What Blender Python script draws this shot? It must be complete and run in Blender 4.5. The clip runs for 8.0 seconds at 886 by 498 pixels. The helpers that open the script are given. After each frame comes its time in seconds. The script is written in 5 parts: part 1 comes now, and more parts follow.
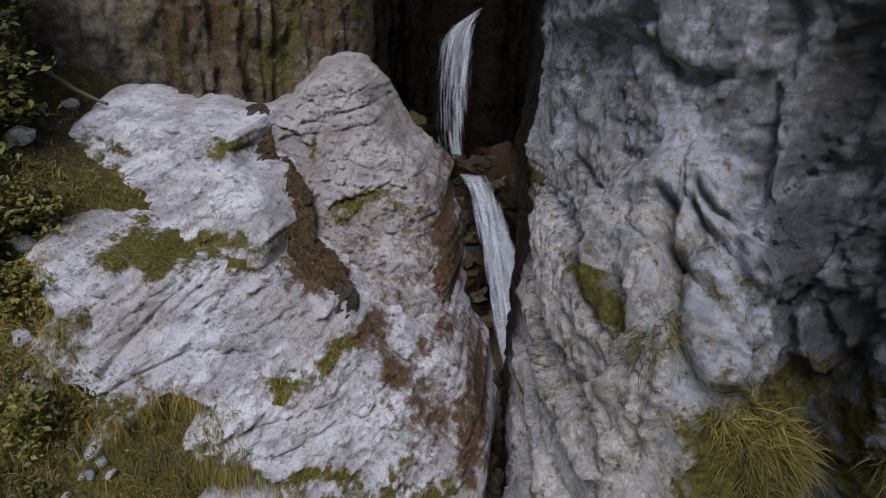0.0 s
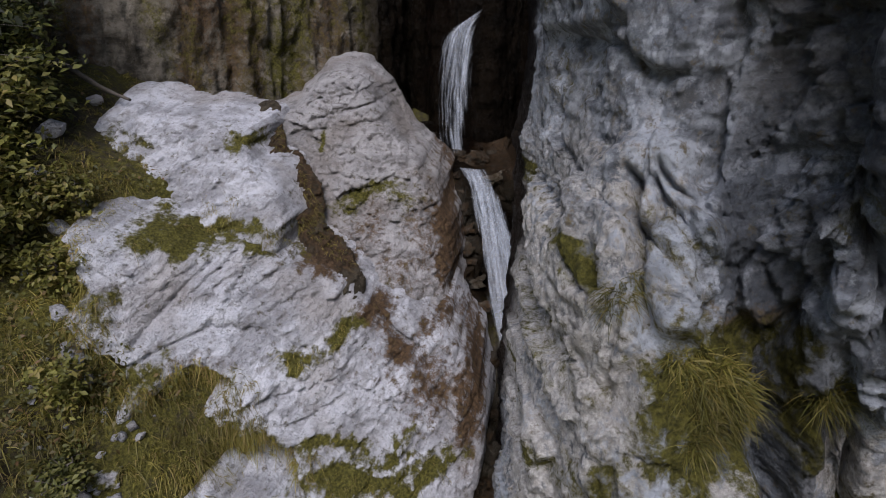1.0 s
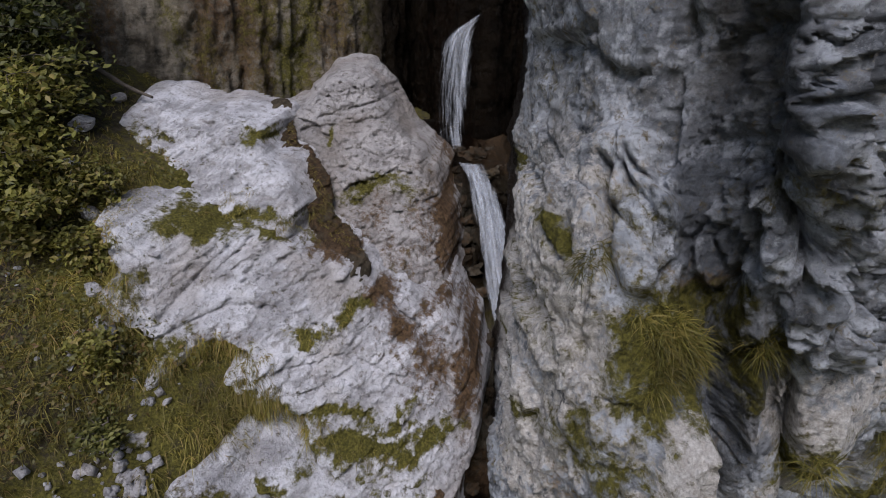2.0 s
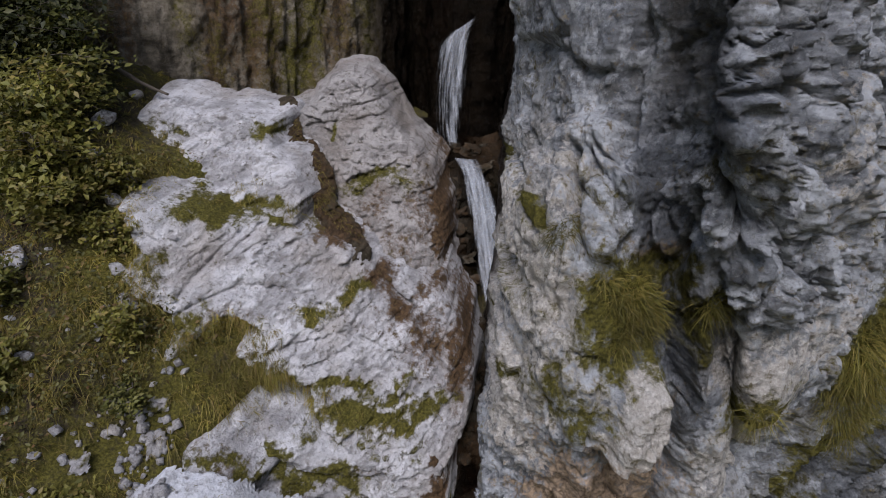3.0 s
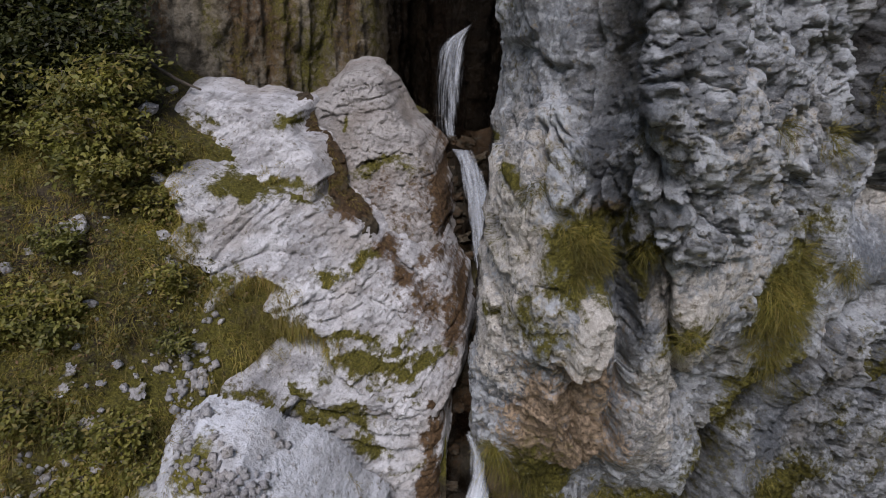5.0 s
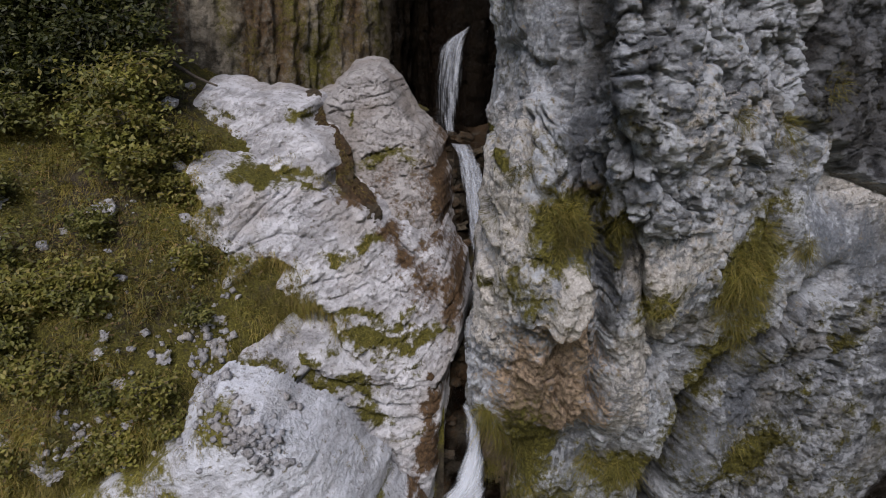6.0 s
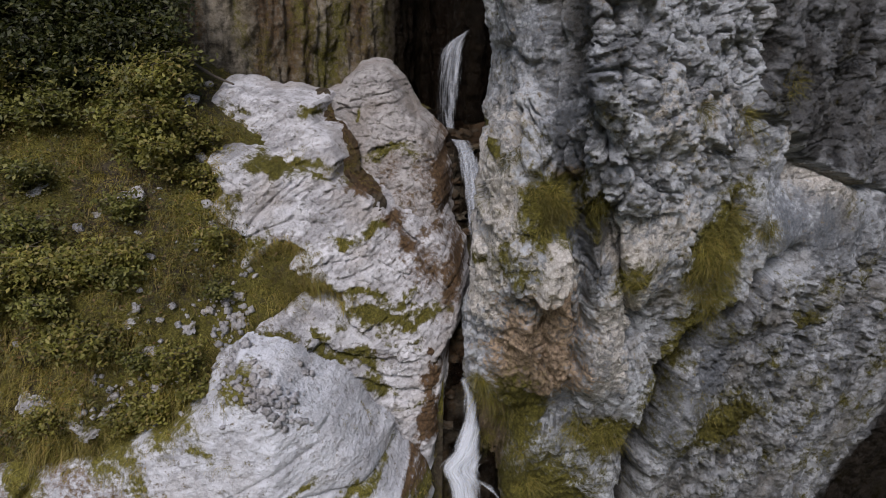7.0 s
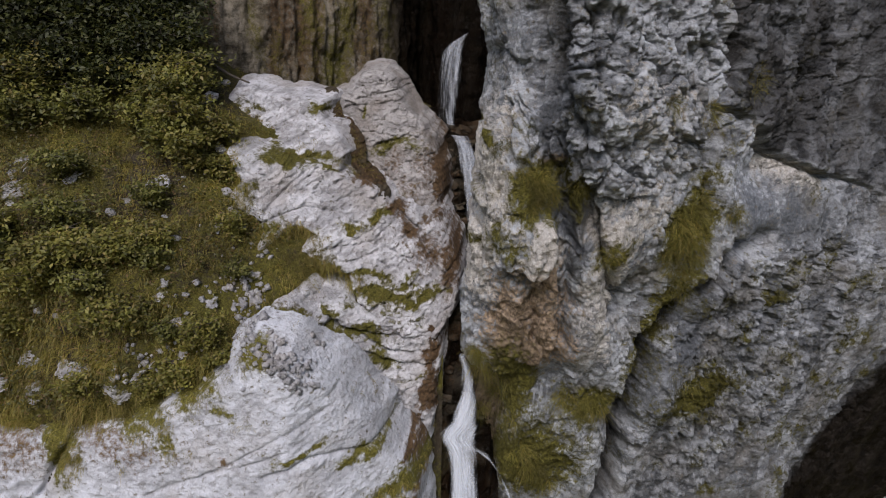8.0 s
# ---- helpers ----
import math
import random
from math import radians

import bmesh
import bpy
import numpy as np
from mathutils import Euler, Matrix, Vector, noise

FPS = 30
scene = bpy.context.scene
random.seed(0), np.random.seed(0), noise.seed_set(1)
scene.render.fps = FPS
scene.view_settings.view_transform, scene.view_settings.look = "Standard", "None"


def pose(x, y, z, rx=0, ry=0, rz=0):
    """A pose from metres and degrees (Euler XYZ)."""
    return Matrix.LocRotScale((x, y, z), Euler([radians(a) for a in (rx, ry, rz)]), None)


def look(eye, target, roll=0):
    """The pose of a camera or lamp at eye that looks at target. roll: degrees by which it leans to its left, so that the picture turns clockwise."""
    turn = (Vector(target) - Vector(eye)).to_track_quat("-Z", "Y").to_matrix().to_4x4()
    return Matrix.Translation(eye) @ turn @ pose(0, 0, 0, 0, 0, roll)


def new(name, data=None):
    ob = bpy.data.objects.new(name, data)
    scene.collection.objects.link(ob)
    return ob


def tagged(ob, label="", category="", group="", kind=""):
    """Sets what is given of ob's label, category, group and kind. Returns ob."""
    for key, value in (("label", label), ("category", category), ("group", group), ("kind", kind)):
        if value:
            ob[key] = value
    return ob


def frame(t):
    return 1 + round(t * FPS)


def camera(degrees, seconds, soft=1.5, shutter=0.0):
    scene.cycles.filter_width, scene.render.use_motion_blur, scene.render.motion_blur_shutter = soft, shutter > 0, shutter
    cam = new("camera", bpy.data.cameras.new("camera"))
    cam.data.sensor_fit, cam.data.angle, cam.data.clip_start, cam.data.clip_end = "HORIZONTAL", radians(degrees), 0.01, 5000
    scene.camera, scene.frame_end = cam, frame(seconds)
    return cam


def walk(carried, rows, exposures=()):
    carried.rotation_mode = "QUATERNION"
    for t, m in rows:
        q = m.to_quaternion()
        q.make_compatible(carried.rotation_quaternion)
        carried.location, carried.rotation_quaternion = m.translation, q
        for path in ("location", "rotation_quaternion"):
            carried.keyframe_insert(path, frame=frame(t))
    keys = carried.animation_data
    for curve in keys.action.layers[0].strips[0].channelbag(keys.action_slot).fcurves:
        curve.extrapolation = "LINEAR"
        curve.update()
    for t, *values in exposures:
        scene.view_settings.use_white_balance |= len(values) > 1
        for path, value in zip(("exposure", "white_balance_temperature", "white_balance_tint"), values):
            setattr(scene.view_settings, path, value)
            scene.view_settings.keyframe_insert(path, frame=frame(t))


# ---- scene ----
cam = camera(72.0, 8.0, soft=1.0)
# seconds, eye, target, roll
PATH = [
    (0.0, (-0.000, -8.000, 6.000), (-0.000, -2.370, 3.925), -0.78),
    (0.5, (0.008, -8.261, 6.008), (0.003, -2.631, 3.934), -0.71),
    (1.0, (-0.000, -8.546, 6.022), (-0.010, -2.916, 3.949), -0.63),
    (1.5, (0.000, -8.851, 6.041), (-0.016, -3.220, 3.971), -0.54),
    (3.0, (0.065, -9.850, 6.063), (0.060, -4.208, 4.022), -0.16),
    (3.5, (0.077, -10.166, 6.062), (0.077, -4.520, 4.031), -0.07),
    (4.0, (0.084, -10.525, 6.070), (0.088, -4.875, 4.049), -0.03),
    (4.5, (0.091, -10.866, 6.075), (0.092, -5.213, 4.063), 0.07),
    (6.0, (0.135, -12.078, 6.033), (0.124, -6.413, 4.056), 0.44),
    (6.5, (0.151, -12.496, 6.020), (0.136, -6.826, 4.059), 0.54),
    (7.0, (0.182, -13.003, 6.011), (0.151, -7.328, 4.064), 0.54),
    (7.5, (0.217, -13.495, 6.013), (0.172, -7.817, 4.075), 0.56),
    (8.0, (0.239, -13.995, 6.000), (0.186, -8.313, 4.074), 0.64),
]
walk(cam, [(t, look(eye, target, roll)) for t, eye, target, roll in PATH], [(0.0, 0.17, 6150, 16), (8.0, 0.15, 6600, 15)])

# ---- light ----
world = bpy.data.worlds.new("sky")
scene.world = world
world.use_nodes = True
wn = world.node_tree.nodes
sky = wn.new("ShaderNodeTexSky")
sky.sky_type = "NISHITA"
sky.sun_disc = False
sky.sun_elevation = radians(46)
sky.sun_rotation = radians(190)
sky.air_density = 1.3
sky.dust_density = 1.5
wn["Background"].inputs[1].default_value = 0.072
world.node_tree.links.new(sky.outputs[0], wn["Background"].inputs[0])
sun = new("sun", bpy.data.lights.new("sun", "SUN"))
sun.data.energy = 3.1
sun.data.angle = radians(28)
sun.data.color = (1.0, 0.985, 0.98)
sun.matrix_world = look((-1.5, -9, 10.2), (0, 0, 0))


# ---- noise ----
def whole(a):
    return np.asarray(a).astype(np.int32).astype(np.uint32)


def stirred(n):
    """A random number in 0..1 from whole numbers."""
    low = np.uint32(0x7FFFFFFF)
    n = n & low
    n = ((n ^ (n >> np.uint32(13))) * np.uint32(1274126177)) & low
    n = ((n ^ (n >> np.uint32(16))) * np.uint32(668265263)) & low
    return ((n ^ (n >> np.uint32(15))) & np.uint32(0xFFFFFF)) / float(0xFFFFFF)


def hashed(ix, iy, iz, seed):
    return stirred(whole(ix) * np.uint32(374761393) + whole(iy) * np.uint32(668265263) + whole(iz) * np.uint32(2147483647) + np.uint32(seed * 1274126177 & 0xFFFFFFFF))


def noise3(p, seed=0):
    """Smooth value noise in -1..1 over points (..., 3)."""
    i = np.floor(p)
    f = p - i
    f = f * f * f * (f * (f * 6 - 15) + 10)
    ix, iy, iz = (whole(i[..., k]) * np.uint32(c) for k, c in enumerate((374761393, 668265263, 2147483647)))
    fx, fy, fz = f[..., 0], f[..., 1], f[..., 2]
    base = ix + iy + iz + np.uint32(seed * 1274126177 & 0xFFFFFFFF)

    def corner(dx, dy, dz):
        return stirred(base + np.uint32((dx * 374761393 + dy * 668265263 + dz * 2147483647) & 0xFFFFFFFF))

    rows = []
    for dy in (0, 1):
        for dz in (0, 1):
            a = corner(0, dy, dz)
            rows.append(a + fx * (corner(1, dy, dz) - a))
    near, far = rows[0] + fz * (rows[1] - rows[0]), rows[2] + fz * (rows[3] - rows[2])
    return (near + fy * (far - near)) * 2 - 1


def fbm(p, octaves=4, seed=0, gain=0.5):
    total, amp = 0, 1.0
    for k in range(octaves):
        total = total + amp * noise3(p * 2.0**k + 17.3 * k, seed + k)
        amp *= gain
    return total


def ridged(p, octaves=4, seed=0):
    total, amp = 0, 1.0
    for k in range(octaves):
        total = total + amp * (1 - np.abs(noise3(p * 2.0**k + 9.1 * k, seed + k)) * 2)
        amp *= 0.5
    return total


def facets(u, v, seed=0, tilt=0.6):
    """Broken facets over a plane: each cell has its own height and tilt. Returns the height, the distance to the joint and a random per cell."""
    iu, iv = np.floor(u), np.floor(v)
    best, second = np.full(u.shape, 9.0), np.full(u.shape, 9.0)
    height, rnd = np.zeros(u.shape), np.zeros(u.shape)
    for du in (-1, 0, 1):
        for dv in (-1, 0, 1):
            cu, cv = iu + du, iv + dv
            px = cu + hashed(cu, cv, cu * 0, seed)
            py = cv + hashed(cu, cv, cu * 0 + 1, seed)
            d = np.hypot(u - px, v - py)
            h = hashed(cu, cv, cu * 0 + 2, seed)
            tu = hashed(cu, cv, cu * 0 + 3, seed) - 0.5
            tv = hashed(cu, cv, cu * 0 + 4, seed) - 0.5
            own = h - 0.5 + tilt * (tu * (u - px) + tv * (v - py)) * 2
            near = d < best
            second = np.where(near, best, np.minimum(second, d))
            height = np.where(near, own, height)
            rnd = np.where(near, h, rnd)
            best = np.where(near, d, best)
    return height, second - best, rnd


def shards(u, v, seed=0):
    """Flat triangular facets that meet in straight creases, in -0.5..0.5."""
    u, v = u * 0.96 + v * 0.28, v * 0.96 - u * 0.28 + 0.5 * u * 0.28
    i, j = np.floor(u), np.floor(v)
    f, g = u - i, v - j
    o = i * 0
    a, b = hashed(i, j, o, seed), hashed(i + 1, j + 1, o, seed)
    c, d = hashed(i + 1, j, o, seed), hashed(i, j + 1, o, seed)
    return np.where(f > g, a + (c - a) * f + (b - c) * g, a + (d - a) * g + (b - d) * f) - 0.5


def broken(u, v, seed=0, warp=0.7):
    """Facets of uneven size, still with straight edges."""
    return shards(u + warp * shards(u * 0.63, v * 0.63, seed + 50), v + warp * shards(u * 0.63 + 9, v * 0.63, seed + 60), seed)


def terrace(n, levels, sharp=0.12):
    """Noise cut into flat steps with crisp edges."""
    m = n * levels
    i = np.floor(m)
    t = np.clip((m - i - 0.5 + sharp) / (2 * sharp), 0, 1)
    return (i + t * t * (3 - 2 * t)) / levels


def smooth(x, a, b):
    t = np.clip((x - a) / (b - a), 0, 1)
    return t * t * (3 - 2 * t)


def blobs(x, z, rows, ragged=0.16):
    """Soft patches with a ragged edge: rows of centre, half sizes, turn in degrees, amount."""
    p = np.stack([x, z, x * 0], -1)
    wx, wz = x + ragged * fbm(p * 2.3, 5, 77, 0.65), z + ragged * 0.8 * fbm(p * 2.3 + 50, 5, 78, 0.65)
    out = np.zeros(np.shape(x))
    for cx, cz, rx, rz, turn, amount in rows:
        c, s = math.cos(radians(turn)), math.sin(radians(turn))
        a, b = ((wx - cx) * c + (wz - cz) * s) / (rx * 1.15), (-(wx - cx) * s + (wz - cz) * c) / (rz * 1.15)
        out = np.maximum(out, amount * np.exp(-((a * a + b * b) ** 1.2) * 0.8))
    return out


# ---- meshes ----
def grid_mesh(name, points, keep=None, marks=None, shade=True):
    """A mesh from a grid of points (rows, columns, 3), with float marks on its vertices."""
    rows, cols = points.shape[:2]
    idx = np.arange(rows * cols).reshape(rows, cols)
    quads = np.stack([idx[:-1, :-1], idx[:-1, 1:], idx[1:, 1:], idx[1:, :-1]], -1)
    if keep is not None:
        quads = quads[keep[:-1, :-1] & keep[:-1, 1:] & keep[1:, 1:] & keep[1:, :-1]]
    quads = quads.reshape(-1, 4)
    used = np.unique(quads)
    back = np.full(rows * cols, -1)
    back[used] = np.arange(len(used))
    return flat_mesh(name, points.reshape(-1, 3)[used], back[quads], {k: v.reshape(-1)[used] for k, v in (marks or {}).items()}, shade)


def flat_mesh(name, verts, faces, marks=None, shade=True):
    """A mesh from arrays; all faces have the same number of corners."""
    n = faces.shape[1]
    me = bpy.data.meshes.new(name)
    me.vertices.add(len(verts))
    me.vertices.foreach_set("co", np.ascontiguousarray(verts, dtype=np.float32).ravel())
    me.loops.add(faces.size)
    me.loops.foreach_set("vertex_index", np.ascontiguousarray(faces, dtype=np.int32).ravel())
    me.polygons.add(len(faces))
    me.polygons.foreach_set("loop_start", np.arange(0, faces.size, n, dtype=np.int32))
    me.polygons.foreach_set("loop_total", np.full(len(faces), n, dtype=np.int32))
    if shade:
        me.polygons.foreach_set("use_smooth", np.ones(len(faces), dtype=bool))
    me.update(calc_edges=True)
    for key, values in (marks or {}).items():
        me.attributes.new(key, "FLOAT", "POINT").data.foreach_set("value", np.ascontiguousarray(values, dtype=np.float32))
    return me


def thing(name, me, material, label="", category="", group="", kind="", parent=None):
    ob = new(name, me)
    if material:
        me.materials.append(material)
    if parent:
        ob.parent = parent
    return tagged(ob, label, category, group, kind)


# ---- materials ----
def node_material(name):
    m = bpy.data.materials.new(name)
    m.use_nodes = True
    return m, m.node_tree.nodes, m.node_tree.links, m.node_tree.nodes["Principled BSDF"]


def rock_material(name, dark, pale, tint, scale=1.0, rough=0.85, strata=(0.0, 0.0, 0.0), bump=1.0, stain=(0.15, 0.092, 0.05)):
    """Limestone: mottled grey between two colours, tinted in patches, with lichen specks; the marks moss, rust and wet
    colour it where they are, and wet and patina also hold painted shade.
    """
    m, nodes, links, bsdf = node_material(name)

    def noise_node(size, detail=8.0, rough_=0.6, vec=None):
        n = nodes.new("ShaderNodeTexNoise")
        n.inputs["Scale"].default_value = size
        n.inputs["Detail"].default_value = detail
        n.inputs["Roughness"].default_value = rough_
        links.new(vec or pos.outputs["Position"], n.inputs["Vector"])
        return n.outputs["Fac"]

    def ramp(fac, a, b):
        r = nodes.new("ShaderNodeMapRange")
        r.interpolation_type = "SMOOTHSTEP"
        r.inputs[1].default_value, r.inputs[2].default_value = a, b
        links.new(fac, r.inputs[0])
        return r.outputs[0]

    def mix(fac, a, b, mode="MIX"):
        x = nodes.new("ShaderNodeMix")
        x.data_type, x.blend_type = "RGBA", mode
        for value, socket in ((fac, x.inputs[0]), (a, x.inputs[6]), (b, x.inputs[7])):
            if isinstance(value, (tuple, float, int)):
                socket.default_value = (*value, 1) if isinstance(value, tuple) else value
            else:
                links.new(value, socket)
        return x.outputs[2]

    def calc(op, a, b):
        x = nodes.new("ShaderNodeMath")
        x.operation = op
        x.use_clamp = op != "ADD"
        for value, socket in ((a, x.inputs[0]), (b, x.inputs[1])):
            if isinstance(value, (float, int)):
                socket.default_value = value
            else:
                links.new(value, socket)
        return x.outputs[0]

    def mark(key):
        a = nodes.new("ShaderNodeAttribute")
        a.attribute_name = key
        return a.outputs["Fac"]

    pos = nodes.new("ShaderNodeNewGeometry")
    turned = nodes.new("ShaderNodeMapping")
    turned.inputs["Rotation"].default_value = [radians(a) for a in strata]
    turned.inputs["Scale"].default_value = (1, 1, 2.2)
    links.new(pos.outputs["Position"], turned.inputs["Vector"])
    streak = noise_node(2.2 * scale, 9.0, 0.65, turned.outputs["Vector"])
    grain = noise_node(20 * scale, 12.0, 0.78)
    broad = noise_node(0.9 * scale, 5.0, 0.55)
    colour = mix(ramp(streak, 0.34, 0.62), dark, pale)
    colour = mix(calc("MULTIPLY", ramp(mark("tone"), 0.45, 0.75), 0.6), colour, pale)
    colour = mix(calc("MULTIPLY", ramp(mark("tone"), 0.5, 0.25), 0.6), colour, dark)
    colour = mix(calc("MULTIPLY", ramp(broad, 0.48, 0.68), 0.75), colour, tint)
    colour = mix(calc("MULTIPLY", ramp(grain, 0.5, 0.72), 0.5), colour, tuple(min(0.78, c * 1.35) for c in pale))
    speck = noise_node(48 * scale, 4.0, 0.6)
    colour = mix(calc("MULTIPLY", ramp(speck, 0.57, 0.7), 0.35), colour, tuple(c * 0.4 for c in dark))
    blot = noise_node(7 * scale, 7.0, 0.65)
    colour = mix(calc("MULTIPLY", ramp(blot, 0.52, 0.66), 0.6), colour, tuple(c * 0.55 for c in tint))
    spread = nodes.new("ShaderNodeMapRange")
    spread.inputs[1].default_value, spread.inputs[2].default_value = 0.3, 0.7
    spread.clamp = False
    links.new(noise_node(9, 9.0, 0.75), spread.inputs[0])
    ragged2 = spread.outputs[0]
    bare = ramp(calc("ADD", mark("bare"), ragged2), 0.75, 1.1)
    colour = mix(bare, colour, mix(ramp(grain, 0.4, 0.65), (0.45, 0.415, 0.38), (0.74, 0.71, 0.68)))
    # blue-grey rock colour that also stands in for shade in recesses
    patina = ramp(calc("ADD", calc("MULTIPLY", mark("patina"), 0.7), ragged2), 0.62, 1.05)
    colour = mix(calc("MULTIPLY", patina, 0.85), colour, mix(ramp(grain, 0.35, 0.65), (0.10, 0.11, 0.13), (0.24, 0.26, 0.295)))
    rust = ramp(calc("ADD", mark("rust"), ragged2), 0.62, 1.2)
    rusty = mix(ramp(noise_node(18, 6.0), 0.35, 0.65), tuple(c * 0.4 for c in stain), stain)
    colour = mix(rust, colour, rusty)
    moss = ramp(calc("ADD", mark("moss"), ragged2), 0.62, 1.2)
    mossy = mix(ramp(noise_node(31, 7.0), 0.35, 0.68), (0.06, 0.055, 0.012), (0.16, 0.142, 0.03))
    colour = mix(moss, colour, mossy)
    # wet rock and painted shade share one near-black multiply
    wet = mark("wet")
    darkened = mix(1.0, colour, (0.04, 0.031, 0.024), "MULTIPLY")
    colour = mix(wet, colour, darkened)
    links.new(colour, bsdf.inputs["Base Color"])
    gloss = nodes.new("ShaderNodeMapRange")
    gloss.inputs[3].default_value, gloss.inputs[4].default_value = rough, 0.3
    shine = nodes.new("ShaderNodeMapRange")
    shine.inputs[3].default_value, shine.inputs[4].default_value = 0.2, 0.07
    links.new(wet, shine.inputs[0])
    links.new(shine.outputs[0], bsdf.inputs["Specular IOR Level"])
    links.new(wet, gloss.inputs[0])
    links.new(gloss.outputs[0], bsdf.inputs["Roughness"])
    warp = nodes.new("ShaderNodeMix")
    warp.data_type = "VECTOR"
    warp.inputs[0].default_value = 0.06
    wnoise = nodes.new("ShaderNodeTexNoise")
    wnoise.inputs["Scale"].default_value, wnoise.inputs["Detail"].default_value = 6.0, 4.0
    links.new(pos.outputs["Position"], wnoise.inputs["Vector"])
    links.new(pos.outputs["Position"], warp.inputs[4])
    links.new(wnoise.outputs["Color"], warp.inputs[5])
    last = None
    for size, far in ((16.0, 0.036), (41.0, 0.017)):
        chip = nodes.new("ShaderNodeTexVoronoi")
        chip.inputs["Scale"].default_value = size * scale
        chip.inputs["Randomness"].default_value = 1.0
        links.new(warp.outputs[1], chip.inputs["Vector"])
        step_ = nodes.new("ShaderNodeBump")
        step_.inputs["Strength"].default_value, step_.inputs["Distance"].default_value = bump * 0.75, far
        links.new(chip.outputs["Distance"], step_.inputs["Height"])
        if last:
            links.new(last.outputs[0], step_.inputs["Normal"])
        last = step_
    b1, b2 = nodes.new("ShaderNodeBump"), nodes.new("ShaderNodeBump")
    links.new(last.outputs[0], b1.inputs["Normal"])
    b1.inputs["Strength"].default_value, b1.inputs["Distance"].default_value = bump, 0.065
    b2.inputs["Strength"].default_value, b2.inputs["Distance"].default_value = bump, 0.05
    links.new(streak, b1.inputs["Height"])
    links.new(grain, b2.inputs["Height"])
    links.new(b1.outputs[0], b2.inputs["Normal"])
    links.new(b2.outputs[0], bsdf.inputs["Normal"])
    return m


pale_rock = rock_material("pale_limestone", (0.33, 0.322, 0.338), (0.71, 0.705, 0.745), (0.46, 0.42, 0.40), strata=(0, 25, 0))
blue_rock = rock_material("blue_grey_limestone", (0.34, 0.345, 0.375), (0.535, 0.55, 0.605), (0.40, 0.39, 0.40), strata=(0, 25, 0), bump=0.6)
grey_rock = rock_material("grey_limestone", (0.09, 0.096, 0.108), (0.54, 0.565, 0.615), (0.235, 0.222, 0.205), strata=(0, 70, 0), stain=(0.49, 0.365, 0.26))
back_rock = rock_material("streaked_limestone", (0.05, 0.042, 0.03), (0.27, 0.235, 0.185), (0.12, 0.096, 0.055), strata=(0, 88, 0))
warm_rock = rock_material("beige_limestone", (0.20, 0.187, 0.182), (0.48, 0.455, 0.45), (0.30, 0.262, 0.235), strata=(0, 10, 0))
soil = rock_material("stony_soil", (0.035, 0.027, 0.018), (0.10, 0.082, 0.058), (0.05, 0.042, 0.022), rough=0.95, stain=(0.10, 0.062, 0.034))


# ---- large forms ----
def spline(points, s):
    """Catmull-Rom through rows of points at the parameters s (0 .. rows - 1)."""
    p = np.array(points, float)
    i = np.clip(np.floor(s).astype(int), 0, len(p) - 2)
    f = (s - i)[:, None]
    a, b, c, d = p[np.clip(i - 1, 0, None)], p[i], p[i + 1], p[np.clip(i + 2, None, len(p) - 1)]
    return 0.5 * (2 * b + (c - a) * f + (2 * a - 5 * b + 4 * c - d) * f**2 + (3 * b - 3 * c + d - a) * f**3)


def spaced(values, step):
    """Parameters along values such that neighbours lie about step apart; step is a number for each value."""
    count = np.r_[0, np.cumsum(np.abs(np.diff(values)) / (0.5 * (step[1:] + step[:-1])))]
    return np.interp(np.arange(0, count[-1], 1.0), count, np.arange(len(values)))


def loft(levels, heights, step, low, high, near=None):
    """Plan lines at several heights lofted into a wall, finer where near says so. Returns points and normals (rows up, columns along)."""
    fine = np.linspace(0, len(levels[0]) - 1, 3000)
    line = spline(levels[len(levels) // 2], fine)
    run = np.r_[0, np.cumsum(np.hypot(*np.diff(line, axis=0).T))]
    tall = np.linspace(low, high, 2000)
    across, up = near or (lambda x, y: x * 0 + 1, lambda z: z * 0 + 1)
    s = np.interp(spaced(run, step * across(line[:, 0], line[:, 1])), np.arange(len(fine)), fine)
    plans = np.array([spline(lv, s) for lv in levels])
    z = np.interp(spaced(tall, step * up(tall)), np.arange(len(tall)), tall)
    k = np.interp(z, heights, np.arange(len(heights)))
    i = np.clip(np.floor(k).astype(int), 0, len(heights) - 2)
    f = k - i
    f = (f * f * (3 - 2 * f) * 0.5 + f * 0.5)[:, None, None]
    xy = plans[i] * (1 - f) + plans[i + 1] * f
    p = np.concatenate([xy, np.broadcast_to(z[:, None, None], (len(z), len(s), 1))], -1)
    return p, normals_of(p)


def normals_of(p):
    n = np.cross(np.gradient(p, axis=1), np.gradient(p, axis=0))
    return n / np.maximum(np.linalg.norm(n, axis=-1, keepdims=True), 1e-9)


def inside(x, z, outline):
    """Signed distance to a closed outline, positive inside."""
    o = np.array(outline, float)
    q = np.roll(o, -1, 0)
    d = np.full(x.shape, 1e9)
    odd = np.zeros(x.shape, bool)
    for (ax, az), (bx, bz) in zip(o, q):
        ex, ez = bx - ax, bz - az
        t = np.clip(((x - ax) * ex + (z - az) * ez) / (ex * ex + ez * ez), 0, 1)
        d = np.minimum(d, np.hypot(x - ax - t * ex, z - az - t * ez))
        cross = (az > z) != (bz > z)
        odd ^= cross & (x < ax + (z - az) * ex / (ez if abs(ez) > 1e-9 else 1e-9))
    return np.where(odd, d, -d)


